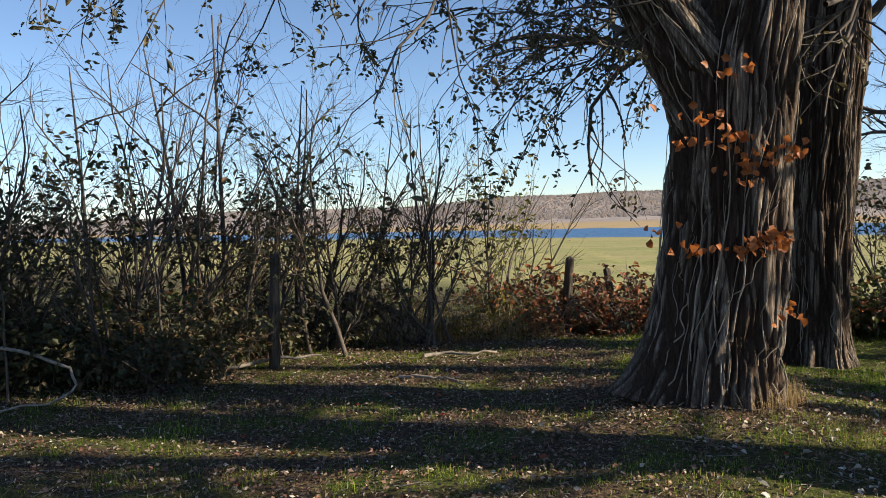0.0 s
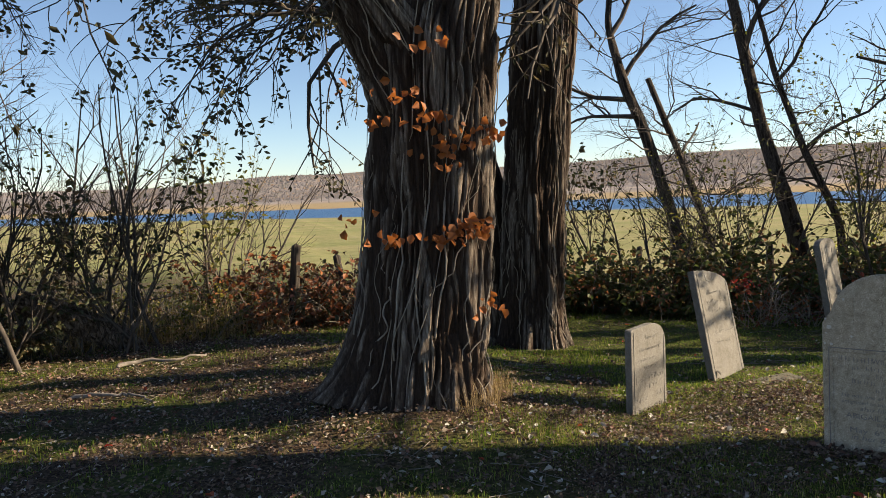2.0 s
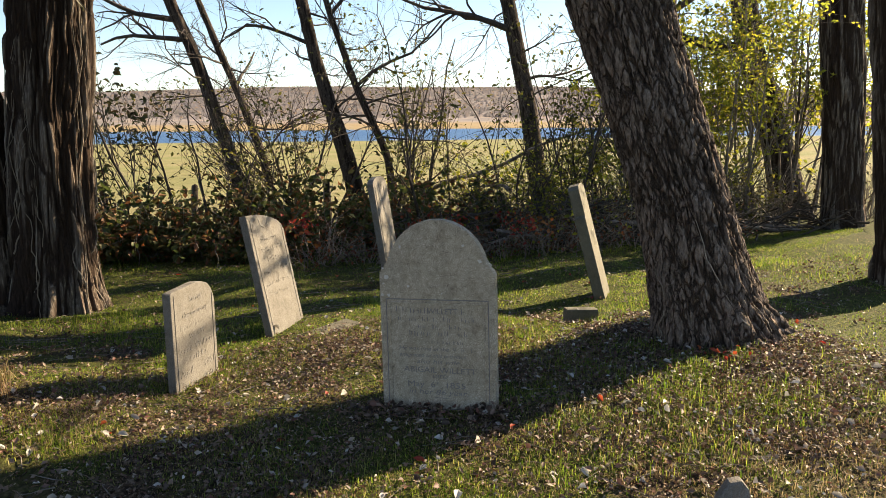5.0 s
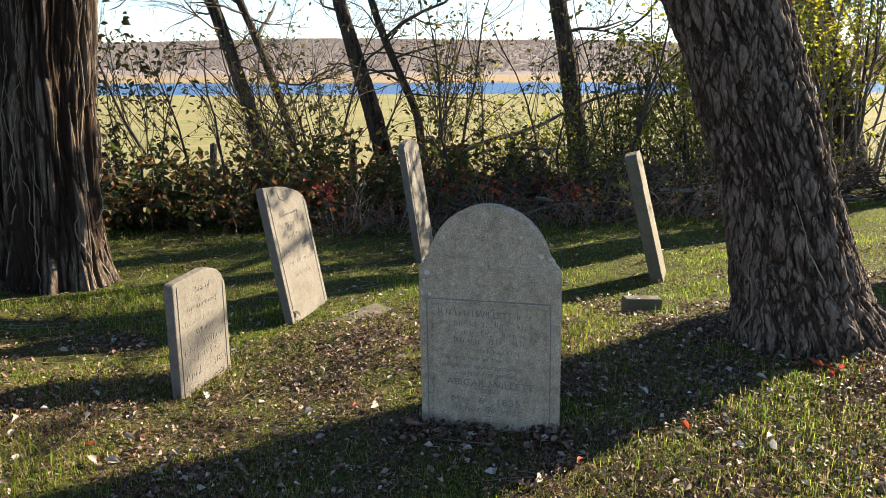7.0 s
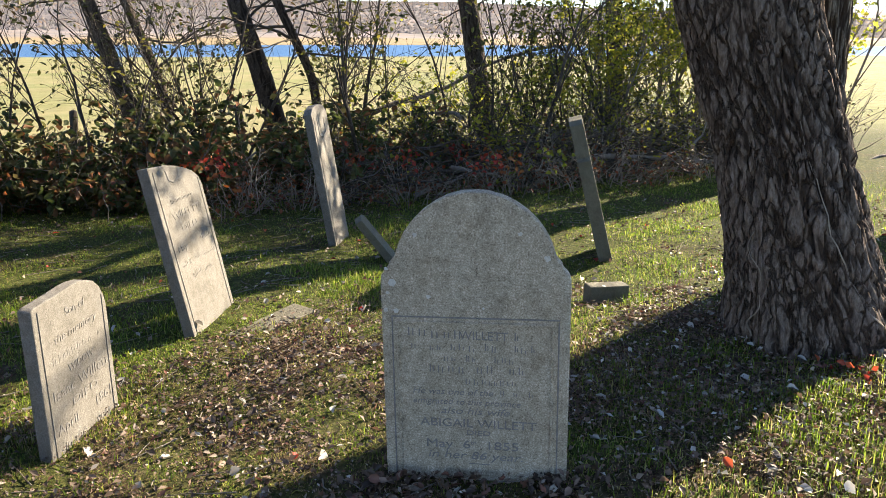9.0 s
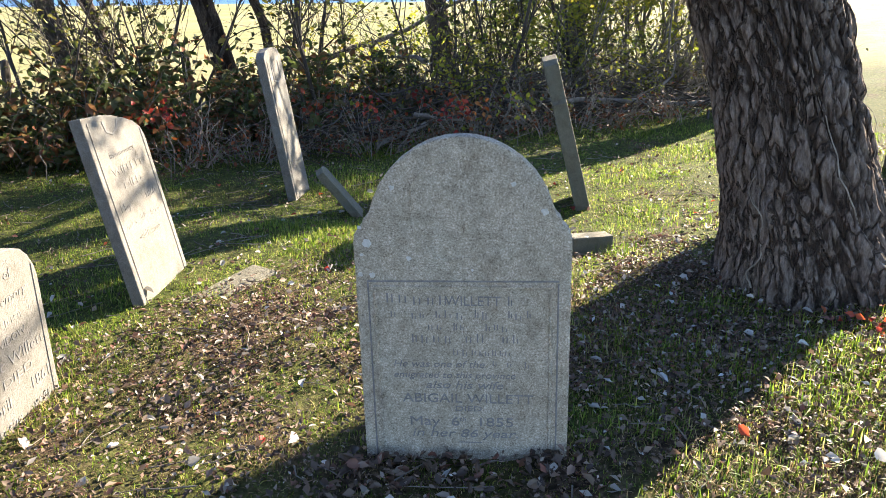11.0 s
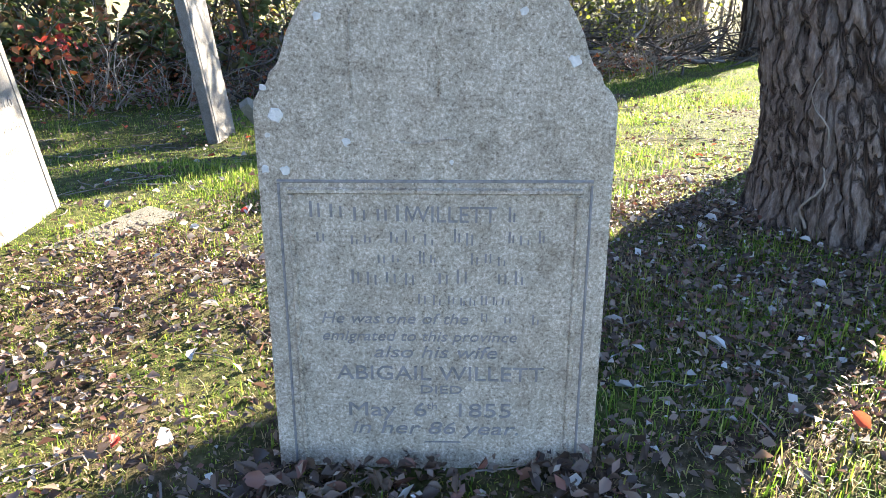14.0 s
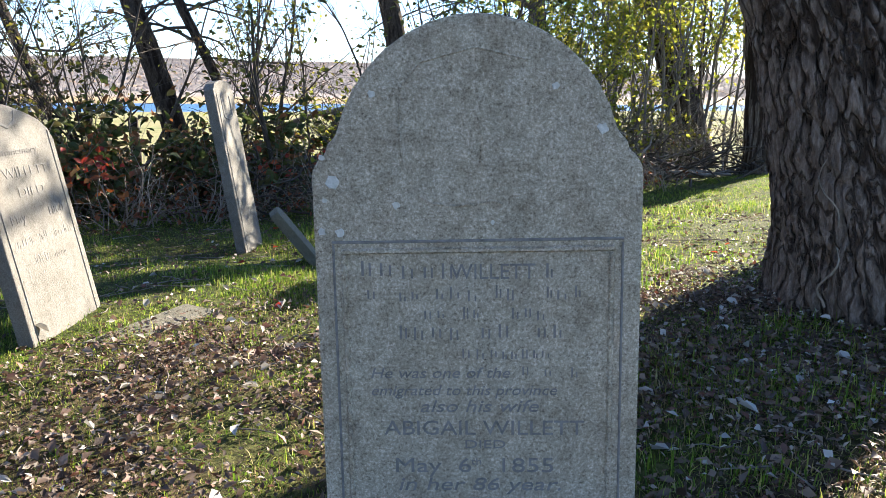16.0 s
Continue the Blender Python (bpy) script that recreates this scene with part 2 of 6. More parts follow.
def bark_material(name, crack_stops, ridge_stops, stretch, bump_d=0.02, net=None):
    """Cracked bark: darker brown in the fissures, paler grey on the ridges, grain over both."""
    m, nt, ns, ln = nodes_of(name)
    bsdf = ns["Principled BSDF"]
    bsdf.inputs["Roughness"].default_value = 0.95
    bsdf.inputs["Specular IOR Level"].default_value = 0.2
    tc = ns.new("ShaderNodeTexCoord")
    at = ns.new("ShaderNodeAttribute")
    at.attribute_name = "ridge"

    def tex(scale, stretched, detail=8.0):
        mp = ns.new("ShaderNodeMapping")
        mp.inputs["Scale"].default_value = stretched
        ln.new(tc.outputs["Object"], mp.inputs["Vector"])
        n = ns.new("ShaderNodeTexNoise")
        n.inputs["Scale"].default_value, n.inputs["Detail"].default_value, n.inputs["Roughness"].default_value = scale, detail, 0.7
        ln.new(mp.outputs[0], n.inputs["Vector"])
        return n.outputs["Fac"]

    def coloured(fac, stops):
        r = ramp(ns, stops)
        ln.new(fac, r.inputs["Fac"])
        return r.outputs["Color"]

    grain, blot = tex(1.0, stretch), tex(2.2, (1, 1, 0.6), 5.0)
    a, b = coloured(grain, crack_stops), coloured(grain, ridge_stops)
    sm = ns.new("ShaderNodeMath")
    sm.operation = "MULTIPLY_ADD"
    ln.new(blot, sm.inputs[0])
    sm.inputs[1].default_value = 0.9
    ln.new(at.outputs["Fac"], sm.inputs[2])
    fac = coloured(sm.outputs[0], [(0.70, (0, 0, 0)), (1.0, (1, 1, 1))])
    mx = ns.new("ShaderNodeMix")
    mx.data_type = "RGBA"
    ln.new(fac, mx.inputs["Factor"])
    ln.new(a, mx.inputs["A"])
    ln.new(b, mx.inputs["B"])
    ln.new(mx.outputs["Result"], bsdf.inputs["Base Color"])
    bp = ns.new("ShaderNodeBump")
    bp.inputs["Strength"].default_value, bp.inputs["Distance"].default_value = 0.9, bump_d
    ln.new(grain, bp.inputs["Height"])
    ln.new(bp.outputs[0], bsdf.inputs["Normal"])
    if net:
        # wandering cracks between scaly plates
        warp = ns.new("ShaderNodeTexNoise")
        warp.inputs["Scale"].default_value, warp.inputs["Detail"].default_value = 9.0, 4.0
        ln.new(tc.outputs["Object"], warp.inputs["Vector"])
        mad = ns.new("ShaderNodeVectorMath")
        mad.operation = "MULTIPLY_ADD"
        ln.new(warp.outputs["Color"], mad.inputs[0])
        mad.inputs[1].default_value = (0.09, 0.09, 0.08)
        ln.new(tc.outputs["Object"], mad.inputs[2])
        mp = ns.new("ShaderNodeMapping")
        mp.inputs["Scale"].default_value = net
        ln.new(mad.outputs[0], mp.inputs["Vector"])
        vo = ns.new("ShaderNodeTexVoronoi")
        vo.feature = "DISTANCE_TO_EDGE"
        vo.inputs["Scale"].default_value = 1.0
        ln.new(mp.outputs[0], vo.inputs["Vector"])
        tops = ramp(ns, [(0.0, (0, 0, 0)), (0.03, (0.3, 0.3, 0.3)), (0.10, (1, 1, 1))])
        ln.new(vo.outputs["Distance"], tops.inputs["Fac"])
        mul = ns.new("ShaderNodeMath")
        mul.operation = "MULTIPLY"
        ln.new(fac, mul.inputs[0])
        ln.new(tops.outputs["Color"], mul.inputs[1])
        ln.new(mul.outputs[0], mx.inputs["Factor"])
        b2 = ns.new("ShaderNodeBump")
        b2.inputs["Strength"].default_value, b2.inputs["Distance"].default_value = 1.0, 0.03
        ln.new(tops.outputs["Color"], b2.inputs["Height"])
        ln.new(bp.outputs[0], b2.inputs["Normal"])
        ln.new(b2.outputs[0], bsdf.inputs["Normal"])
    return m


def leaf_material(name, stops, through_light=0.45, rough=0.6):
    """Thin leaf: colour drawn per leaf, part of the light shines through."""
    m, nt, ns, ln = nodes_of(name)
    geo = ns.new("ShaderNodeNewGeometry")
    r = ramp(ns, stops)
    ln.new(geo.outputs["Random Per Island"], r.inputs["Fac"])
    bsdf = ns["Principled BSDF"]
    bsdf.inputs["Roughness"].default_value = rough
    ln.new(r.outputs["Color"], bsdf.inputs["Base Color"])
    tr = ns.new("ShaderNodeBsdfTranslucent")
    ln.new(r.outputs["Color"], tr.inputs["Color"])
    mx = ns.new("ShaderNodeMixShader")
    mx.inputs[0].default_value = through_light
    ln.new(bsdf.outputs[0], mx.inputs[1])
    ln.new(tr.outputs[0], mx.inputs[2])
    ln.new(mx.outputs[0], ns["Material Output"].inputs["Surface"])
    return m


def ground_material():
    m, nt, ns, ln = nodes_of("earth")
    bsdf = ns["Principled BSDF"]
    bsdf.inputs["Roughness"].default_value = 0.95
    bsdf.inputs["Specular IOR Level"].default_value = 0.15
    geo = ns.new("ShaderNodeNewGeometry")
    dot = ns.new("ShaderNodeVectorMath")
    dot.operation = "DOT_PRODUCT"
    dot.inputs[1].default_value = (0.6, 0.8, 0)
    ln.new(geo.outputs["Position"], dot.inputs[0])

    def tex(scale, detail=6.0, stretch=None):
        n = ns.new("ShaderNodeTexNoise")
        n.inputs["Scale"].default_value, n.inputs["Detail"].default_value, n.inputs["Roughness"].default_value = scale, detail, 0.65
        if stretch:
            mp = ns.new("ShaderNodeMapping")
            mp.inputs["Scale"].default_value = stretch
            mp.inputs["Rotation"].default_value = (0, 0, radians(37))
            ln.new(geo.outputs["Position"], mp.inputs["Vector"])
            ln.new(mp.outputs[0], n.inputs["Vector"])
        else:
            ln.new(geo.outputs["Position"], n.inputs["Vector"])
        return n.outputs["Fac"]

    def mixed(fac, a, b):
        mx = ns.new("ShaderNodeMix")
        mx.data_type = "RGBA"
        ln.new(fac, mx.inputs["Factor"])
        ln.new(a, mx.inputs["A"])
        ln.new(b, mx.inputs["B"])
        return mx.outputs["Result"]

    def coloured(fac, stops):
        r = ramp(ns, stops)
        ln.new(fac, r.inputs["Fac"])
        return r.outputs["Color"]

    def band(lo, hi, wobble=0.0, wscale=0.01):
        mr = ns.new("ShaderNodeMapRange")
        mr.inputs["From Min"].default_value, mr.inputs["From Max"].default_value = lo, hi
        mr.interpolation_type = "SMOOTHSTEP"
        src = dot.outputs["Value"]
        if wobble:
            ma = ns.new("ShaderNodeMath")
            ma.operation = "MULTIPLY_ADD"
            ln.new(tex(wscale, 4.0), ma.inputs[0])
            ma.inputs[1].default_value = wobble
            ln.new(src, ma.inputs[2])
            src = ma.outputs[0]
        ln.new(src, mr.inputs["Value"])
        return mr.outputs["Result"]

    litter = coloured(tex(38.0, 8.0), [(0.32, (0.014, 0.009, 0.006)), (0.46, (0.045, 0.029, 0.018)), (0.58, (0.115, 0.078, 0.050)), (0.74, (0.25, 0.19, 0.13))])
    turf = coloured(tex(30.0, 8.0), [(0.32, (0.014, 0.020, 0.005)), (0.5, (0.052, 0.062, 0.013)), (0.7, (0.15, 0.145, 0.05))])
    strewn = ns.new("ShaderNodeAttribute")
    strewn.attribute_name = "litter"
    less = ns.new("ShaderNodeMath")
    less.operation = "MULTIPLY_ADD"
    ln.new(strewn.outputs["Fac"], less.inputs[0])
    less.inputs[1].default_value = -0.22
    ln.new(tex(1.6, 8.0), less.inputs[2])
    near = mixed(coloured(less.outputs[0], [(0.26, (0, 0, 0)), (0.46, (1, 1, 1))]), litter, turf)
    field = mixed(coloured(tex(0.06, 8.0, (1, 3.5, 1)), [(0.4, (0, 0, 0)), (0.6, (1, 1, 1))]),
                  coloured(tex(3.0, 8.0), [(0.3, (0.135, 0.15, 0.05)), (0.7, (0.265, 0.262, 0.108))]),
                  coloured(tex(2.0, 8.0), [(0.3, (0.21, 0.19, 0.09)), (0.7, (0.335, 0.285, 0.145))]))
    reed = coloured(tex(0.05, 8.0, (1, 5, 1)), [(0.3, (0.17, 0.125, 0.075)), (0.5, (0.33, 0.25, 0.135)), (0.7, (0.26, 0.18, 0.105))])
    # hill woods: pale greyish haze of distance is mixed into these colours
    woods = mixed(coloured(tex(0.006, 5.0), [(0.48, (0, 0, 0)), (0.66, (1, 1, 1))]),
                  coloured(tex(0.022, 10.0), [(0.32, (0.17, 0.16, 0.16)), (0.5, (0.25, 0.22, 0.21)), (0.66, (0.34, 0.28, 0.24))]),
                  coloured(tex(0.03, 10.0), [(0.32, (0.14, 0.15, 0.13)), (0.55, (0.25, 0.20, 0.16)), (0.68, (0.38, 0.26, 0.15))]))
    c = mixed(band(15, 22, 4.0, 0.4), near, field)
    c = mixed(band(255, 285, 60.0), c, reed)
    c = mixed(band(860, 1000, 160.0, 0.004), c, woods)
    ln.new(c, bsdf.inputs["Base Color"])
    bp = ns.new("ShaderNodeBump")
    bp.inputs["Strength"].default_value, bp.inputs["Distance"].default_value = 0.7, 0.02
    ln.new(tex(45.0, 8.0), bp.inputs["Height"])
    ln.new(bp.outputs[0], bsdf.inputs["Normal"])
    return m


def marble_material(name, stops, lichen=0.0):
    """Weathered grave marble: speckle, rain streaks and a few pale lichen spots."""
    m, nt, ns, ln = nodes_of(name)
    bsdf = ns["Principled BSDF"]
    bsdf.inputs["Roughness"].default_value = 0.8
    tc = ns.new("ShaderNodeTexCoord")

    def tex(scale, detail, stretch=(1, 1, 1)):
        mp = ns.new("ShaderNodeMapping")
        mp.inputs["Scale"].default_value = stretch
        ln.new(tc.outputs["Object"], mp.inputs["Vector"])
        n = ns.new("ShaderNodeTexNoise")
        n.inputs["Scale"].default_value, n.inputs["Detail"].default_value, n.inputs["Roughness"].default_value = scale, detail, 0.82
        ln.new(mp.outputs[0], n.inputs["Vector"])
        return n.outputs["Fac"]

    both = ns.new("ShaderNodeMix")
    both.inputs["Factor"].default_value = 0.3
    ln.new(tex(170.0, 12.0), both.inputs["A"])
    ln.new(tex(38.0, 15.0), both.inputs["B"])
    grain = both.outputs["Result"]
    r = ramp(ns, stops)
    ln.new(grain, r.inputs["Fac"])
    streak = ramp(ns, [(0.33, (0.50, 0.47, 0.43)), (0.5, (0.85, 0.83, 0.80)), (0.64, (1, 1, 1))])
    ln.new(tex(9.0, 12.0, (1.0, 1.0, 0.8)), streak.inputs["Fac"])
    mul = ns.new("ShaderNodeMix")
    mul.data_type, mul.blend_type = "RGBA", "MULTIPLY"
    mul.inputs["Factor"].default_value = 1.0
    ln.new(r.outputs["Color"], mul.inputs["A"])
    ln.new(streak.outputs["Color"], mul.inputs["B"])
    colour = mul.outputs["Result"]
    if lichen:
        vo = ns.new("ShaderNodeTexVoronoi")
        vo.inputs["Scale"].default_value = 7.0
        ln.new(tc.outputs["Object"], vo.inputs["Vector"])
        ma = ns.new("ShaderNodeMath")
        ma.operation = "MULTIPLY_ADD"
        ln.new(tex(60.0, 3.0), ma.inputs[0])
        ma.inputs[1].default_value = 0.12
        ln.new(vo.outputs["Distance"], ma.inputs[2])
        spot = ramp(ns, [(lichen, (1, 1, 1)), (lichen + 0.02, (0, 0, 0))])
        ln.new(ma.outputs[0], spot.inputs["Fac"])
        mx = ns.new("ShaderNodeMix")
        mx.data_type = "RGBA"
        ln.new(spot.outputs["Color"], mx.inputs["Factor"])
        ln.new(colour, mx.inputs["A"])
        mx.inputs["B"].default_value = (0.62, 0.62, 0.56, 1)
        colour = mx.outputs["Result"]
    ln.new(colour, bsdf.inputs["Base Color"])
    bp = ns.new("ShaderNodeBump")
    bp.inputs["Strength"].default_value, bp.inputs["Distance"].default_value = 0.8, 0.006
    ln.new(grain, bp.inputs["Height"])
    ln.new(bp.outputs[0], bsdf.inputs["Normal"])
    return m


M_EARTH = ground_material()
M_MARBLE = marble_material("grey_marble", [(0.41, (0.11, 0.080, 0.054)), (0.46, (0.35, 0.285, 0.205)), (0.52, (0.54, 0.455, 0.345)), (0.58, (0.86, 0.76, 0.62))])
M_PALE = marble_material("pale_marble", [(0.38, (0.085, 0.078, 0.068)), (0.5, (0.20, 0.188, 0.168)), (0.6, (0.31, 0.295, 0.268))])
M_MOSSY = marble_material("mossy_stone", [(0.28, (0.07, 0.065, 0.045)), (0.5, (0.16, 0.15, 0.11)), (0.75, (0.30, 0.285, 0.235))], lichen=0.13)
# Darker stone for raised lines and letters: the shade of cuts as colour.
M_CUT_SHADE = surface("cut_shade_stone", [(0.3, (0.13, 0.115, 0.105)), (0.7, (0.29, 0.265, 0.245))], (60, 60, 60), 200, 0.9, 0.3, 0.002)
M_PALE_CUT_SHADE = surface("cut_shade_pale_stone", [(0.3, (0.13, 0.12, 0.11)), (0.7, (0.25, 0.24, 0.22))], (60, 60, 60), 200, 0.9, 0.3, 0.002)
M_LICHEN = surface("lichen", [(0.3, (0.46, 0.43, 0.37)), (0.7, (0.68, 0.64, 0.58))], (120, 120, 120), 300, 0.95, 0.6, 0.002)
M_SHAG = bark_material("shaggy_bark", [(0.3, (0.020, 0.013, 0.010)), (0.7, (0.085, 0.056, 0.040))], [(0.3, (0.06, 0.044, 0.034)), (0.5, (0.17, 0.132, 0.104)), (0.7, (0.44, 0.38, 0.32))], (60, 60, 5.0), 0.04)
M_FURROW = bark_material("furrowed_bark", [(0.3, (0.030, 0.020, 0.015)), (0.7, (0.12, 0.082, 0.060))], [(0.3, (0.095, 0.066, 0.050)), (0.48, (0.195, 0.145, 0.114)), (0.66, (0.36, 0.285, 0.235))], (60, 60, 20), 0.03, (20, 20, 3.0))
# Backlit fence trees: their unlit side is put into the bark colour.
M_BACKLIT_BARK = bark_material("backlit_fence_tree_bark", [(0.3, (0.014, 0.010, 0.008)), (0.7, (0.05, 0.036, 0.028))], [(0.3, (0.04, 0.030, 0.024)), (0.5, (0.085, 0.066, 0.054)), (0.7, (0.17, 0.14, 0.118))], (60, 60, 30), 0.03)
M_TWIG = surface("twig_bark", [(0.3, (0.030, 0.024, 0.020)), (0.7, (0.11, 0.088, 0.072))], (20, 20, 8), 60, 0.9, 0.4, 0.004)
M_GREY_TWIG = surface("weathered_twig", [(0.3, (0.10, 0.08, 0.065)), (0.7, (0.30, 0.26, 0.22))], (20, 20, 8), 60, 0.9, 0.4, 0.004)
M_VINE = surface("vine_bark", [(0.3, (0.15, 0.115, 0.085)), (0.7, (0.40, 0.34, 0.27))], (30, 30, 9), 80, 0.9, 0.4, 0.004)
M_POST = surface("weathered_post", [(0.3, (0.022, 0.017, 0.013)), (0.7, (0.08, 0.064, 0.052))], (25, 25, 4), 80, 0.95, 0.6, 0.008)
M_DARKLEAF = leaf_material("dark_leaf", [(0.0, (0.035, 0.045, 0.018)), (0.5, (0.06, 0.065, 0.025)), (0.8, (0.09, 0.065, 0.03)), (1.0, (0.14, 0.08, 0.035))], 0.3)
M_BRAMBLE = leaf_material("bramble_leaf", [(0.0, (0.05, 0.075, 0.022)), (0.4, (0.10, 0.125, 0.035)), (0.7, (0.15, 0.12, 0.05)), (0.9, (0.22, 0.10, 0.045)), (1.0, (0.30, 0.12, 0.045))], 0.45)
M_LOCUST = leaf_material("dry_locust_leaf", [(0.0, (0.035, 0.035, 0.018)), (0.6, (0.07, 0.065, 0.028)), (1.0, (0.14, 0.10, 0.04))], 0.25)
M_OLIVE = leaf_material("olive_leaf", [(0.0, (0.045, 0.055, 0.014)), (0.5, (0.10, 0.11, 0.024)), (0.85, (0.20, 0.18, 0.035)), (1.0, (0.34, 0.28, 0.05))], 0.5)
M_YELLOW = leaf_material("yellow_green_leaf", [(0.0, (0.16, 0.20, 0.03)), (0.5, (0.33, 0.36, 0.05)), (1.0, (0.56, 0.48, 0.06))], 0.72)
M_ORANGE = leaf_material("orange_leaf", [(0.0, (0.22, 0.06, 0.018)), (0.5, (0.36, 0.11, 0.025)), (1.0, (0.45, 0.18, 0.05))], 0.4)
M_RED = leaf_material("red_leaf", [(0.0, (0.20, 0.022, 0.018)), (0.5, (0.42, 0.05, 0.028)), (1.0, (0.52, 0.13, 0.045))], 0.4)
M_RUSSET = leaf_material("russet_leaf", [(0.0, (0.05, 0.055, 0.02)), (0.4, (0.10, 0.055, 0.025)), (0.75, (0.24, 0.07, 0.03)), (1.0, (0.36, 0.12, 0.04))], 0.35)
M_GRASS = leaf_material("lawn_grass", [(0.0, (0.055, 0.12, 0.010)), (0.45, (0.15, 0.245, 0.022)), (0.75, (0.28, 0.36, 0.045)), (0.92, (0.42, 0.41, 0.10)), (1.0, (0.50, 0.42, 0.20))], 0.6, 0.5)
M_STRAW = leaf_material("dry_grass", [(0.0, (0.11, 0.085, 0.032)), (0.4, (0.30, 0.205, 0.095)), (1.0, (0.54, 0.41, 0.22))], 0.4)
M_LITTER = leaf_material("fallen_leaf", [(0.0, (0.042, 0.025, 0.017)), (0.35, (0.115, 0.074, 0.050)), (0.6, (0.20, 0.138, 0.095)), (0.72, (0.165, 0.060, 0.038)), (0.9, (0.30, 0.225, 0.165)), (1.0, (0.46, 0.40, 0.33))], 0.2)
M_WHITELEAF = leaf_material("bleached_leaf", [(0.0, (0.30, 0.27, 0.23)), (0.6, (0.48, 0.45, 0.40)), (1.0, (0.66, 0.63, 0.58))], 0.2)


def water_material():
    m, nt, ns, ln = nodes_of("river_water")
    b = ns["Principled BSDF"]
    b.inputs["Base Color"].default_value = (0.018, 0.075, 0.19, 1)
    b.inputs["Roughness"].default_value = 0.32
    b.inputs["IOR"].default_value = 1.33
    geo = ns.new("ShaderNodeNewGeometry")
    n = ns.new("ShaderNodeTexNoise")
    n.inputs["Scale"].default_value, n.inputs["Detail"].default_value = 0.25, 6.0
    ln.new(geo.outputs["Position"], n.inputs["Vector"])
    bp = ns.new("ShaderNodeBump")
    bp.inputs["Strength"].default_value, bp.inputs["Distance"].default_value = 1.0, 1.2
    ln.new(n.outputs["Fac"], bp.inputs["Height"])
    ln.new(bp.outputs[0], b.inputs["Normal"])
    return m


M_WATER = water_material()

# ---- ground, river ----
n_side = 270
u_line = np.linspace(-1, 1, n_side)
reach = 3.0 * np.sinh(8.0 * u_line)
gx, gy = np.meshgrid(4.0 + reach, 5.0 + reach, indexing="ij")
gv = np.stack([gx, gy, gh(gx, gy)], axis=-1).reshape(-1, 3)
gi = np.arange(n_side * n_side).reshape(n_side, n_side)
gf = np.stack([gi[:-1, :-1], gi[1:, :-1], gi[1:, 1:], gi[:-1, 1:]], axis=-1).reshape(-1, 4)
ground_mesh = mesh_np("ground", gv, gf)
ground_mesh.attributes.new("litter", "FLOAT", "POINT").data.foreach_set("value", litter_zone(gx, gy).astype(np.float32).ravel())
ground = put("ground", ground_mesh, M_EARTH, soft=True)
tagged(ground, "leaf-strewn grass sloping to a green field and far wooded hills", "ground", kind="structure")
bm = bmesh.new()
corners = [(-0.8, 0.6, 270), (0.8, -0.6, 270), (0.8, -0.6, 600), (-0.8, 0.6, 600)]
bm.faces.new([bm.verts.new((sx * 3600 + 0.6 * f, sy * 3600 + 0.8 * f, -9.3)) for sx, sy, f in corners])
water = part("water", bm, M_WATER)
tagged(water, "blue rippled river beyond the field", "river", kind="structure")


# ---- trunks ----
TWIST = 0.38


def plates(u, v, cols, seed, slant=0.5):
    """Distance from the cracks between bark plates, cols of them round the trunk, and each plate's own random number."""
    v = v + slant * u
    iu, iv = np.floor(u).astype(int), np.floor(v).astype(int)
    near, second, own = np.full(u.shape, 9.0), np.full(u.shape, 9.0), np.zeros(u.shape)
    for du in (-1, 0, 1):
        for dv in (-1, 0, 1):
            cu, cv = iu + du, iv + dv
            h = ((cu % cols) * 7919 + cv * 104729 + seed * 613) % 100003
            ju, jv = (h * 37 % 1009) / 1009.0, (h * 53 % 997) / 997.0
            q = np.hypot(cu + ju - u, (cv + jv - v) * 1.15)
            second = np.where(q < near, near, np.minimum(second, q))
            own = np.where(q < near, (h * 71 % 1013) / 1013.0, own)
            near = np.minimum(near, q)
    return second - near, own


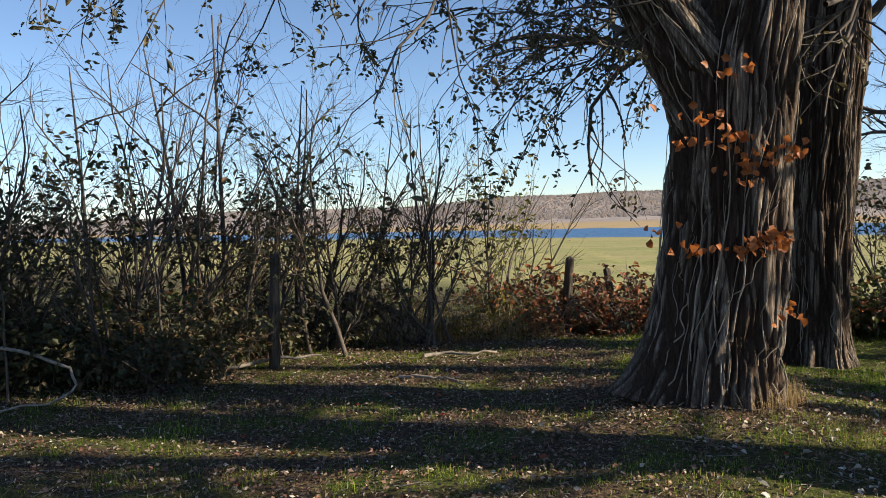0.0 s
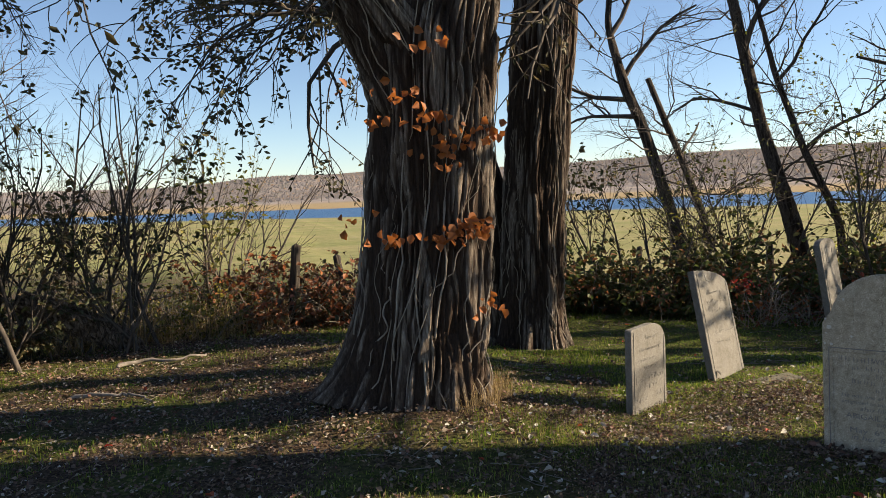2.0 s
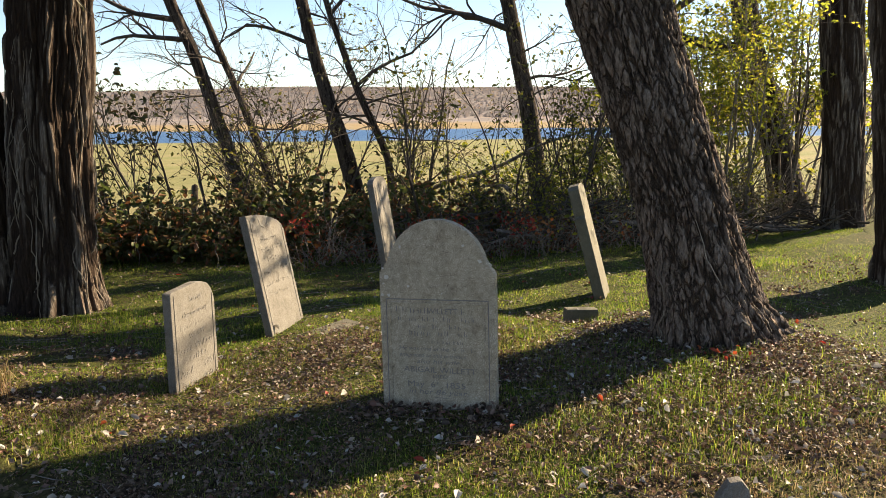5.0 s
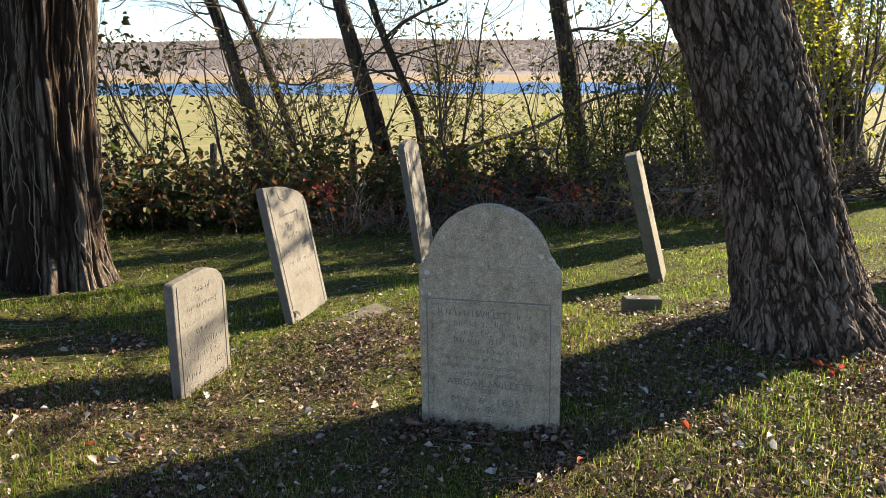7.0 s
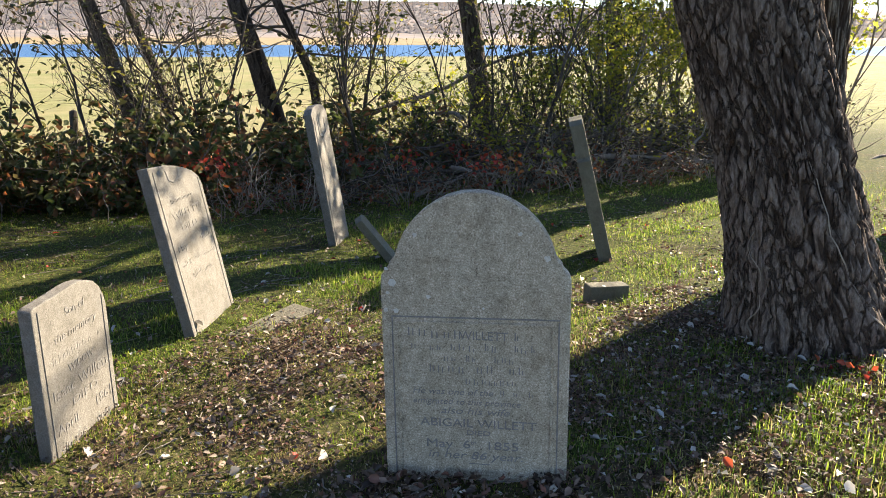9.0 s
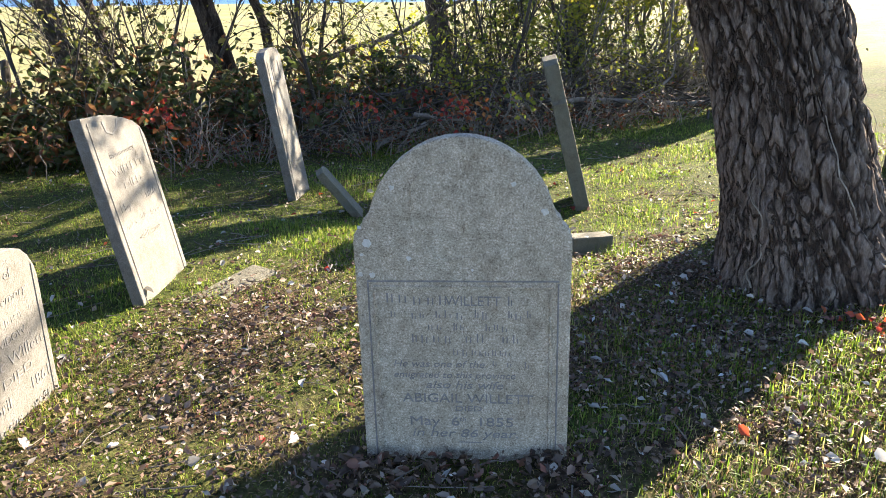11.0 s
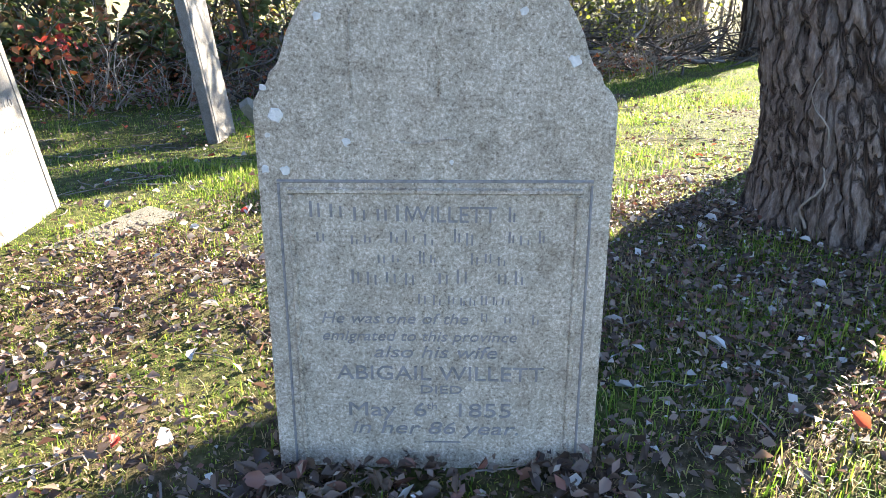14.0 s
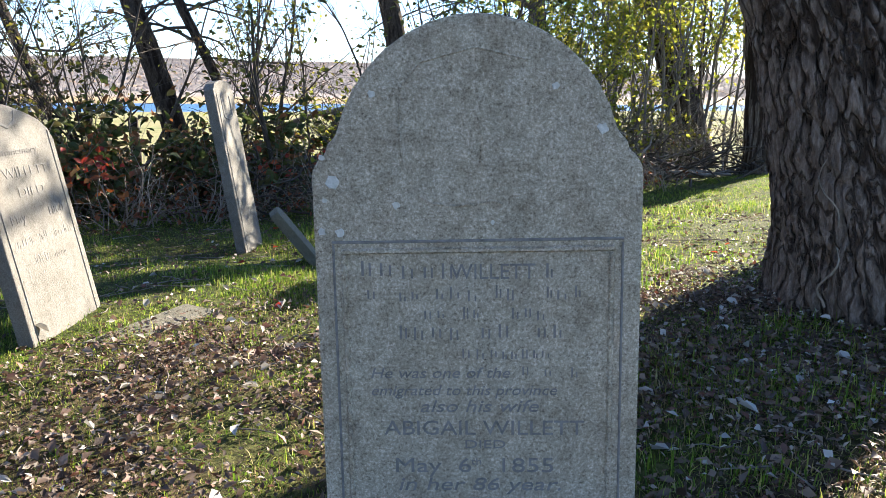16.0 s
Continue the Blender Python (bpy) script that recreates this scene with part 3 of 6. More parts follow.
def bark_grid(path, radii, sides, rings, style, flare=0.0, seed=0.0, amp=1.0, roots=0.5, toe=None, bare=None):
    """A trunk surface as a grid of points: rings x sides."""
    path, radii = np.array(path, float), np.array(radii, float)
    seg = np.concatenate([[0], np.cumsum(np.linalg.norm(np.diff(path, axis=0), axis=1))])
    s = seg[-1] * np.linspace(0, 1, rings) ** 1.4
    C = np.stack([np.interp(s, seg, path[:, k]) for k in range(3)], axis=1)
    for _ in range(max(2, rings // 14)):
        C[1:-1] = (C[:-2] + 2 * C[1:-1] + C[2:]) / 4
    R = np.interp(s, seg, radii)
    a = np.linspace(0, 2 * np.pi, sides, endpoint=False)
    A, S = np.meshgrid(a, s)
    tw = A + (0.05 * S if style == "shag" else TWIST * S)
    ca, sa = np.cos(tw), np.sin(tw)
    lobes = vn(ca * 1.25 + seed, sa * 1.25, S * 0.25) * (0.16 if style == "shag" else 0.05)
    if style == "shag":
        wx = 0.45 * vn(ca * 3 + seed, sa * 3, S * 1.6 + 4) + 0.22 * vn(ca * 8 + seed, sa * 8, S * 5 + 6)
        c1 = np.clip(1 - np.abs(vn(ca * 3.0 + wx + seed, sa * 3.0 + wx, S * 0.9 + 7)), 0, 1) ** 8
        cols = max(8, int(round(2 * np.pi * R[0] / 0.062)))
        d, own = plates(A * cols / (2 * np.pi) + 1.5 * wx, S / 0.62 + 0.6 * wx, cols, int(seed * 10), 0.37)
        r3 = vn(ca * 34 + seed, sa * 34, S * 3.0) + 0.7 * vn(ca * 19 + seed, sa * 19, S * 4.5 + 5)
        lift = vn(ca * 5 + seed, sa * 5, S * 1.8 + 20)
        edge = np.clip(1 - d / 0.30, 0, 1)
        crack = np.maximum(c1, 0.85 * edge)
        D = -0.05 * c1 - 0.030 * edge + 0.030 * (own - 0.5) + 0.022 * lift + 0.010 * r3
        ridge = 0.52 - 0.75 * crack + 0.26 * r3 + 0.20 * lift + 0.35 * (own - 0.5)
    else:
        wx = 0.35 * vn(ca * 4 + seed, sa * 4, S * 3.0 + 3) + 0.20 * vn(ca * 9 + seed, sa * 9, S * 9 + 11)
        k = R[0] / 0.31
        c1 = np.clip(1 - np.abs(vn(ca * 8.5 * k + wx + seed, sa * 8.5 * k + wx, S * 4.6 + 2)), 0, 1) ** 7
        c2 = np.clip(1 - np.abs(vn(ca * 13 * k + 1.3 * wx + seed, sa * 13 * k, S * 10 + 5)), 0, 1) ** 7
        c3 = np.clip(1 - np.abs(vn(ca * 15 * k + seed, sa * 15 * k + 1.5 * wx, S * 12 + 8)), 0, 1) ** 6
        r3 = vn(ca * 27 + seed, sa * 27, S * 22) + 0.7 * vn(ca * 14 + seed, sa * 14, S * 11)
        lift = vn(ca * 7 + seed, sa * 7, S * 4 + 20)
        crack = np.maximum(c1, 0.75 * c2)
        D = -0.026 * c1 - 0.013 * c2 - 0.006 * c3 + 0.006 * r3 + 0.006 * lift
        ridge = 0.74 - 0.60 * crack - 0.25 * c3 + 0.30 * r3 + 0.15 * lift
    if bare:
        # a strip set to the pale ridge colour; bare wood on the first tree
        strip = np.exp(-((A - bare[0] - 0.10 * np.sin(3 * S)) / bare[1]) ** 2 - ((S - bare[2]) / bare[3]) ** 4)
        ridge = ridge + 0.75 * strip
    root = 1 + flare * np.exp(-S / 0.28) * (1 + roots * vn(ca * 2.3 + seed, sa * 2.3, 1.0) + 0.5 * roots * vn(ca * 5 + seed, sa * 5, 2.0))
    if toe:
        root = root + toe[1] * np.exp(-S / 0.30) * np.clip(np.cos(A - toe[0]), 0, 1) ** 2 * (1 + 0.4 * vn(ca * 6 + seed, sa * 6, 3.0))
    rad = R[:, None] * (1 + lobes) * root + D * amp
    T = np.gradient(C, axis=0)
    T /= np.linalg.norm(T, axis=1, keepdims=True)
    X = np.cross(np.broadcast_to([0.0, 1, 0], T.shape), T)
    X /= np.linalg.norm(X, axis=1, keepdims=True)
    Y = np.cross(T, X)
    P = C[:, None, :] + rad[:, :, None] * (X[:, None, :] * np.cos(A)[:, :, None] + Y[:, None, :] * np.sin(A)[:, :, None])
    return np.concatenate([P, ridge[:, :, None]], axis=2)


def grid_mesh(name, G):
    r, s, _ = G.shape
    i = np.arange(r * s).reshape(r, s)
    n = np.roll(i, -1, axis=1)
    f = np.stack([i[:-1], n[:-1], n[1:], i[1:]], axis=-1).reshape(-1, 4)
    me = mesh_np(name, G[:, :, :3].reshape(-1, 3), f)
    me.attributes.new("ridge", "FLOAT", "POINT").data.foreach_set("value", G[:, :, 3].astype(np.float32).ravel())
    return me


def creepers(G, count, rng, lo=0.0, hi=1.0, thick=0.007, away=0.012, arc=None):
    """Vine stems that wander up a trunk's surface."""
    G = G[:, :, :3]
    r, s, _ = G.shape
    centre = G.mean(axis=1)
    out = []
    for _ in range(count):
        a = rng.uniform(*arc) if arc else rng.random()
        z0, z1 = rng.uniform(lo, lo + 0.35 * (hi - lo)), rng.uniform(lo + 0.4 * (hi - lo), hi)
        k = 22
        pts, drift = [], rng.uniform(-0.10, 0.10)
        ph, am = rng.uniform(0, 6), rng.uniform(0.004, 0.02)
        for q in range(k):
            t = q / (k - 1)
            row = min(r - 1, int((z0 + (z1 - z0) * t) * (r - 1)))
            col = int((a + drift * t + am * math.sin(ph + 7 * t) + 0.6 * am * math.sin(2 * ph + 17 * t)) * s) % s
            p = G[row, col]
            o = p - centre[row]
            pts.append(p + o / np.linalg.norm(o) * (away + 0.012 * math.sin(3 * ph + 9 * t)))
        w = rng.uniform(0.5, 1.4) * thick
        out.append((np.array(pts), np.linspace(w * 1.3, w * 0.6, k)))
    return out


# ---- branching ----
def turned(d, angle, rng):
    axis = Vector((rng.gauss(0, 1), rng.gauss(0, 1), rng.gauss(0, 1))).cross(Vector(d))
    if axis.length < 1e-5:
        axis = Vector((1, 0, 0))
    return (Matrix.Rotation(angle, 3, axis.normalized()) @ Vector(d)).normalized()


def grow(out, tips, p, d, length, radius, level, top, rng, kids, spread=0.7, up=0.08, wob=0.16, droop=0.0, taper=0.35, ratio=(0.45, 0.72), start=0.25, K=6):
    """Adds one branch and its children; tips gather the last twigs."""
    pts, q, v = [np.array(p, float)], Vector(p), Vector(d).normalized()
    for k in range(K - 1):
        v = (v + Vector((rng.gauss(0, wob), rng.gauss(0, wob), rng.gauss(0, wob) + up - droop * (k / K)))).normalized()
        q = q + v * (length / (K - 1))
        pts.append(np.array(q))
    pts = np.array(pts)
    rad = np.linspace(radius, radius * taper, K)
    out.setdefault(level, []).append((pts, rad))
    if level == top:
        tips.append(pts)
        return
    for c in range(rng.randint(*kids[level])):
        t = start + (1 - start) * (c + rng.random()) / max(1, kids[level][1])
        f = min(t, 0.999) * (K - 1)
        i = int(f)
        base = pts[i] + (pts[i + 1] - pts[i]) * (f - i)
        way = pts[i + 1] - pts[i]
        nd = turned(way, rng.uniform(0.5, 1.15) * spread, rng)
        grow(out, tips, base, nd, length * rng.uniform(*ratio) * (1.15 - 0.45 * t), max(radius * (1 - (1 - taper) * t) * rng.uniform(0.45, 0.65), 0.0022),
             level + 1, top, rng, kids, spread, up, wob * 1.1, droop, taper, ratio, start, 5)


def tip_leaves(tips, rng, per, L, W, spread=0.04, droop=0.4):
    pos, dd, nn, ll, ww = [], [], [], [], []
    for pts in tips:
        for _ in range(rng.randint(*per)):
            f = rng.uniform(0.2, 1.0) * (len(pts) - 1.001)
            i = int(f)
            p = pts[i] + (pts[i + 1] - pts[i]) * (f - i)
            w = pts[i + 1] - pts[i]
            w = w / (np.linalg.norm(w) + 1e-9)
            pos.append(p + np.array([rng.gauss(0, spread * 0.3) for _ in range(3)]))
            dd.append(w * 0.6 + np.array([rng.gauss(0, 0.6), rng.gauss(0, 0.6), rng.gauss(-droop, 0.4)]))
            nn.append([rng.gauss(0, 0.5), rng.gauss(0, 0.5), rng.gauss(0.7, 0.5)])
            k = rng.uniform(0.65, 1.25)
            ll.append(L * k)
            ww.append(W * k)
    if not pos:
        return None
    return leaves(pos, dd, nn, ll, ww)


def branch_parts(parent, out, material, single=1, sides=(9, 7, 5, 4, 3), soft=True):
    """Stems and limbs up to the level single are parts of their own; finer wood is joined."""
    for level in sorted(out):
        if level <= single:
            for p in out[level]:
                put(("stem", "limb")[min(level, 1)], mesh_np("limb", *tubes([p], sides[level])), material, parent, soft=soft)
        else:
            tagged(put(("branchwork", "branchwork", "branchwork", "brushwood")[min(level, 3)], mesh_np("branchwork", *tubes(out[level], sides[min(level, 4)])), material, parent, soft=soft), kind="stuff")


# ---- the old trees ----
rng = random.Random(11)

# Twin-limbed old tree with creeper, at the path.
tree_1 = thing("tree", "old shaggy-barked locust tree with creeper stems and orange creeper leaves", "tree", pose(1.97, 5.95, ground_z(1.97, 5.95) - 0.06))
G1 = bark_grid([(0, 0, 0), (0.08, -0.02, 0.6), (0.15, -0.04, 1.25), (0.20, -0.05, 1.9), (0.24, -0.06, 2.5), (0.36, -0.04, 3.1), (0.42, 0.0, 4.2), (0.55, 0.05, 6.2)],
               [0.47, 0.435, 0.42, 0.41, 0.44, 0.38, 0.33, 0.24], 360, 420, "shag", 0.16, 3.1, 1.0, 1.1, (3.3, 0.17), (4.42, 0.10, 1.05, 0.34))
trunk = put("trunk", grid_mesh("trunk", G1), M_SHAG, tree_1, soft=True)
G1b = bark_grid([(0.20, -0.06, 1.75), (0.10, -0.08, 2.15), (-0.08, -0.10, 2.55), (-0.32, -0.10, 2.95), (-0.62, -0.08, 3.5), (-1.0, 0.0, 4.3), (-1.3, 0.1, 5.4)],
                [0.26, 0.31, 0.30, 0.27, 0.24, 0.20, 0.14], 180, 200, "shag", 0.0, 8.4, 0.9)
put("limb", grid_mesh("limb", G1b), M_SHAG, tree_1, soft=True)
for stem in creepers(G1, 54, rng, 0.0, 0.72, 0.0046, 0.010):
    put("creeper_stem", mesh_np("creeper_stem", *tubes([stem], 5)), M_VINE, tree_1, "pale creeper stem on the bark", soft=True)
for stem in creepers(G1b, 14, rng, 0.1, 0.8, 0.006):
    put("creeper_stem", mesh_np("creeper_stem", *tubes([stem], 5)), M_VINE, tree_1, "pale creeper stem on the bark", soft=True)


def leaf_shapes(n, L, material, rng):
    """A few single-leaf meshes to share."""
    shapes = []
    for _ in range(n):
        v, f = leaves([(0, 0, 0)], [(rng.gauss(0, 0.2), -0.3, -1)], [(rng.gauss(0, 0.4), -1, 0.2)], [L], [L * rng.uniform(0.65, 0.9)], rng.uniform(0.1, 0.35), 0.36)
        me = mesh_np("leaf", v, f)
        me.materials.append(material)
        shapes.append(me)
    return shapes


def creeper_leaves(spots, rng, count, L, material, parent, size=0.11):
    shapes = leaf_shapes(7, L, material, rng)
    for sx, sy, sz, n in spots:
        for _ in range(int(n * 1.8)):
            ob = new("creeper_leaf", shapes[rng.randrange(7)])
            ob.parent = parent
            k = rng.uniform(0.6, 1.25)
            ob.matrix_basis = pose(sx + rng.gauss(0, size), sy + rng.gauss(0, 0.03), sz + rng.gauss(0, size * 0.42), rng.gauss(0, 30), rng.gauss(0, 50), rng.gauss(0, 40)) @ Matrix.Scale(k, 4)


creeper_leaves([(0.02, -0.62, 2.45, 5), (-0.10, -0.60, 2.12, 9), (0.05, -0.60, 1.98, 9), (-0.30, -0.55, 1.95, 4), (0.25, -0.58, 1.82, 13), (0.45, -0.52, 1.88, 8), (0.12, -0.60, 1.72, 6), (0.30, -0.56, 1.28, 20),
                (0.10, -0.60, 1.22, 12), (-0.25, -0.52, 1.22, 8), (-0.45, -0.48, 1.35, 3), (0.40, -0.55, 0.75, 6), (-0.42, -0.5, 2.2, 2)], rng, 0, 0.062, M_ORANGE, tree_1, 0.085)

# Hanging sprays of the first tree: thin drooping twigs with paired leaflets.
def sprays(starts, rng, parent, leaflet=0.056):
    tw, side, pos, dd, nn, ll = [], [], [], [], [], []
    for p, d, length in starts:
        q, v = Vector(p), Vector(d).normalized()
        pts = [np.array(q)]
        for k in range(9):
            v = (v + Vector((rng.gauss(0, 0.16), rng.gauss(0, 0.16), rng.gauss(-0.07, 0.13)))).normalized()
            q = q + v * length / 9
            pts.append(np.array(q))
        tw.append((np.array(pts), np.linspace(0.009, 0.0025, 10)))
        for c in range(rng.randint(7, 11)):
            f = rng.uniform(1.5, 8.9)
            i = int(f)
            b = Vector(pts[i] + (pts[i + 1] - pts[i]) * (f - i))
            w = turned(pts[i + 1] - pts[i], rng.uniform(0.5, 1.2), rng)
            sp = [np.array(b)]
            sl = rng.uniform(0.18, 0.5)
            for k in range(9):
                w = (w + Vector((rng.gauss(0, 0.12), rng.gauss(0, 0.12), rng.gauss(-0.10, 0.1)))).normalized()
                b = b + w * sl / 9
                sp.append(np.array(b))
            side.append((np.array(sp), np.linspace(0.0045, 0.0016, 10)))
            for m in range(rng.randint(0, 2)):
                # one compound leaf
                k = rng.randint(2, 8)
                o = Vector(sp[k])
                ax = (Vector((rng.gauss(0, 0.5), rng.gauss(0, 0.5), -0.8))).normalized()
                for t in range(rng.randint(2, 5)):
                    o = o + ax * leaflet * 0.55
                    sd = turned(ax, 1.15, rng)
                    for sg in (1, -1):
                        if rng.random() < 0.8:
                            pos.append(tuple(o))
                            dd.append(tuple(sd * sg + ax * 0.35))
                            nn.append((rng.gauss(0, 1), rng.gauss(0, 1), rng.gauss(0, 0.6)))
                            ll.append(leaflet * rng.uniform(0.7, 1.25))
    for p in tw:
        put("branch", mesh_np("branch", *tubes([p], 5)), M_TWIG, parent, soft=True)
    v, f = tubes(side, 3)
    tagged(put("brushwood", mesh_np("brushwood", v, f), M_TWIG, parent), kind="stuff")
    v, f = leaves(pos, dd, nn, ll, [x * 0.5 for x in ll])
    tagged(put("foliage", mesh_np("foliage", v, f), M_LOCUST, parent, "dry dark compound leaflets"), kind="stuff")


starts = []
for k in range(26):
    x0 = rng.uniform(-1.1, 0.0)
    starts.append(((x0, rng.uniform(-0.6, 0.5), rng.uniform(2.7, 3.5)), (rng.uniform(-1.0, -0.2), rng.uniform(-0.5, 0.4), rng.uniform(-0.55, 0.25)), rng.uniform(0.8, 1.7)))
for k in range(14):
    x0 = rng.uniform(-5.0, -1.2)
    starts.append(((x0, rng.uniform(-0.8, 0.5), rng.uniform(3.2, 3.7)), (rng.uniform(-1.0, 0.6), rng.uniform(-0.5, 0.4), rng.uniform(-0.35, 0.15)), rng.uniform(0.7, 1.4)))
for k in range(10):
    starts.append(((rng.uniform(-1.2, 1.0), rng.uniform(0.5, 2.0), rng.uniform(2.9, 4.2)), (rng.uniform(-1.0, 0.3), rng.uniform(-0.3, 0.7), rng.uniform(-0.5, 0.2)), rng.uniform(0.8, 1.6)))
sprays(starts, rng, tree_1)
out, tips = {}, []
for p, d, L, r in (((-0.6, -0.08, 3.5), (-1, -0.1, 0.12), 3.6, 0.03), ((-1.0, 0.0, 4.3), (-0.9, 0.2, 0.2), 3.4, 0.04), ((-0.3, 0.05, 2.85), (-0.9, 0.4, 0.05), 1.0, 0.045), ((-2.6, -0.3, 3.75), (-1, 0, 0.0), 2.4, 0.02), ((-1.3, 0.1, 5.3), (-0.5, 0.1, 1), 3.0, 0.10), ((0.45, 0.0, 4.4), (0.8, -0.4, 0.8), 3.0, 0.11), ((0.4, 0.0, 3.7), (0.3, 1, 0.35), 2.4, 0.08), ((0.4, 0.0, 4.0), (-0.2, 1, 0.2), 2.2, 0.07),
                   ((0.5, 0.05, 5.4), (-0.2, 0.8, 0.8), 2.8, 0.1), ((0.55, 0.05, 6.1), (0.2, -0.2, 1), 3.2, 0.15)):
    grow(out, tips, p, d, L, r, 1, 3, rng, {1: (5, 7), 2: (4, 6)}, 0.9, 0.02, 0.2)
branch_parts(tree_1, out, M_TWIG)
lv = tip_leaves(tips, rng, (3, 7), 0.075, 0.034)
tagged(put("foliage", mesh_np("foliage", *lv), M_LOCUST, tree_1), kind="stuff")

# Double-stemmed old tree behind it.
tree_2 = thing("tree", "old double-stemmed locust tree with shaggy grey bark and bare creeper", "tree", pose(3.73, 8.25, ground_z(3.75, 8.25) - 0.05))
G2 = bark_grid([(0, 0, 0), (0.02, 0, 0.8), (0.06, 0, 1.6), (0.12, -0.01, 2.4), (0.22, -0.02, 3.5), (0.35, 0.0, 5.0), (0.6, 0.1, 7.0)], [0.34, 0.32, 0.325, 0.33, 0.32, 0.27, 0.2], 280, 340, "shag", 0.34, 14.2, 1.0)
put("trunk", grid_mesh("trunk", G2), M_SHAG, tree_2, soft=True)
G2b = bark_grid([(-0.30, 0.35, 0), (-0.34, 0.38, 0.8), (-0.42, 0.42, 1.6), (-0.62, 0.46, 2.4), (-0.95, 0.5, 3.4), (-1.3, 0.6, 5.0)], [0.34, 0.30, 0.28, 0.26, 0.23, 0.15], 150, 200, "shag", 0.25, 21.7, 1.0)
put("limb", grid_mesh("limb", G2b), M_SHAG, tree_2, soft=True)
for stem in creepers(G2, 32, rng, 0.0, 0.68, 0.0048, 0.008):
    put("creeper_stem", mesh_np("creeper_stem", *tubes([stem], 5)), M_VINE, tree_2, "pale creeper stem on the bark", soft=True)
out, tips = {}, []
for p, d, L, r in (((-0.9, 0.5, 3.3), (-0.8, 0.3, 0.4), 2.6, 0.07), ((-1.1, 0.55, 4.2), (-0.9, 0.1, 0.3), 3.2, 0.07), ((-1.0, 0.5, 3.8), (-0.7, -0.5, 0.4), 2.6, 0.06), ((0.2, 0, 3.4), (1, -0.1, 0.5), 2.4, 0.06), ((0.22, 0, 3.8), (-0.1, -1, 0.25), 2.4, 0.07), ((0.3, 0, 4.4), (-0.5, -1, 0.2), 2.4, 0.07), ((0.35, 0, 4.9), (0.6, -0.5, 0.8), 3.0, 0.1), ((-1.3, 0.6, 4.9), (-0.4, 0.2, 1), 3, 0.12), ((0.6, 0.1, 6.9), (0.2, 0.2, 1), 3.2, 0.16)):
    grow(out, tips, p, d, L, r, 1, 3, rng, {1: (5, 7), 2: (4, 6)}, 0.9, 0.02, 0.2)
branch_parts(tree_2, out, M_TWIG)
lv = tip_leaves(tips, rng, (3, 7), 0.075, 0.034)
tagged(put("foliage", mesh_np("foliage", *lv), M_LOCUST, tree_2), kind="stuff")

# Leaning tree beside the large headstone.
tree_3 = thing("tree", "leaning tree with deeply furrowed dark bark beside the large headstone", "tree", pose(5.88, 3.36, ground_z(5.88, 3.36) - 0.06))
# The last tuple sets a paler strip low on the trunk's left side.
G3 = bark_grid([(0, -0.02, 0), (-0.05, 0.09, 0.5), (-0.09, 0.22, 1.0), (-0.17, 0.42, 1.6), (-0.25, 0.62, 2.2), (-0.33, 0.83, 2.9), (-0.45, 1.1, 4.2), (-0.55, 1.4, 6.0)], [0.31, 0.285, 0.275, 0.285, 0.305, 0.31, 0.26, 0.2], 340, 420, "furrow", 0.28, 31.0, 1.1, 0.7, (5.2, 0.30), (2.5, 0.55, 0.25, 0.55))
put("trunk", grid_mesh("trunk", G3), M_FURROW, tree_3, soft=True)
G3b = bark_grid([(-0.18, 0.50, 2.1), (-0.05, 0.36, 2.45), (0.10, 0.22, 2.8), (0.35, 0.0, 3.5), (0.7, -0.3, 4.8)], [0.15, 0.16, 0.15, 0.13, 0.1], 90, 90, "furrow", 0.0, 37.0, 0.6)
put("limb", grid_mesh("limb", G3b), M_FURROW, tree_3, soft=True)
for stem in creepers(G3, 7, rng, 0.0, 0.28, 0.0028, 0.006):
    put("creeper_stem", mesh_np("creeper_stem", *tubes([stem], 5)), M_VINE, tree_3, "pale creeper stem on the bark", soft=True)
out, tips = {}, []
for p, d, L, r in (((0.7, -0.3, 4.7), (0.8, -0.5, 0.7), 2.8, 0.09), ((-0.45, 1.0, 4.1), (-0.8, -0.2, 0.6), 3.0, 0.1), ((-0.5, 1.2, 5.2), (0.3, 0.9, 0.6), 2.8, 0.1), ((-0.55, 1.3, 5.9), (-0.2, 0.2, 1), 3.2, 0.16), ((0.35, 0.0, 3.6), (-0.2, -1, 0.35), 2.0, 0.06), ((0.5, -0.15, 4.2), (-0.8, -0.6, 0.3), 2.0, 0.06), ((0.4, 0.0, 3.7), (0.7, -0.7, 0.4), 2.0, 0.06)):
    grow(out, tips, p, d, L, r, 1, 3, rng, {1: (5, 7), 2: (4, 6)}, 0.9, 0.02, 0.2)
branch_parts(tree_3, out, M_TWIG)
lv = tip_leaves(tips, rng, (24, 34), 0.10, 0.065, 0.25)
tagged(put("foliage", mesh_np("foliage", *lv), M_OLIVE, tree_3), kind="stuff")


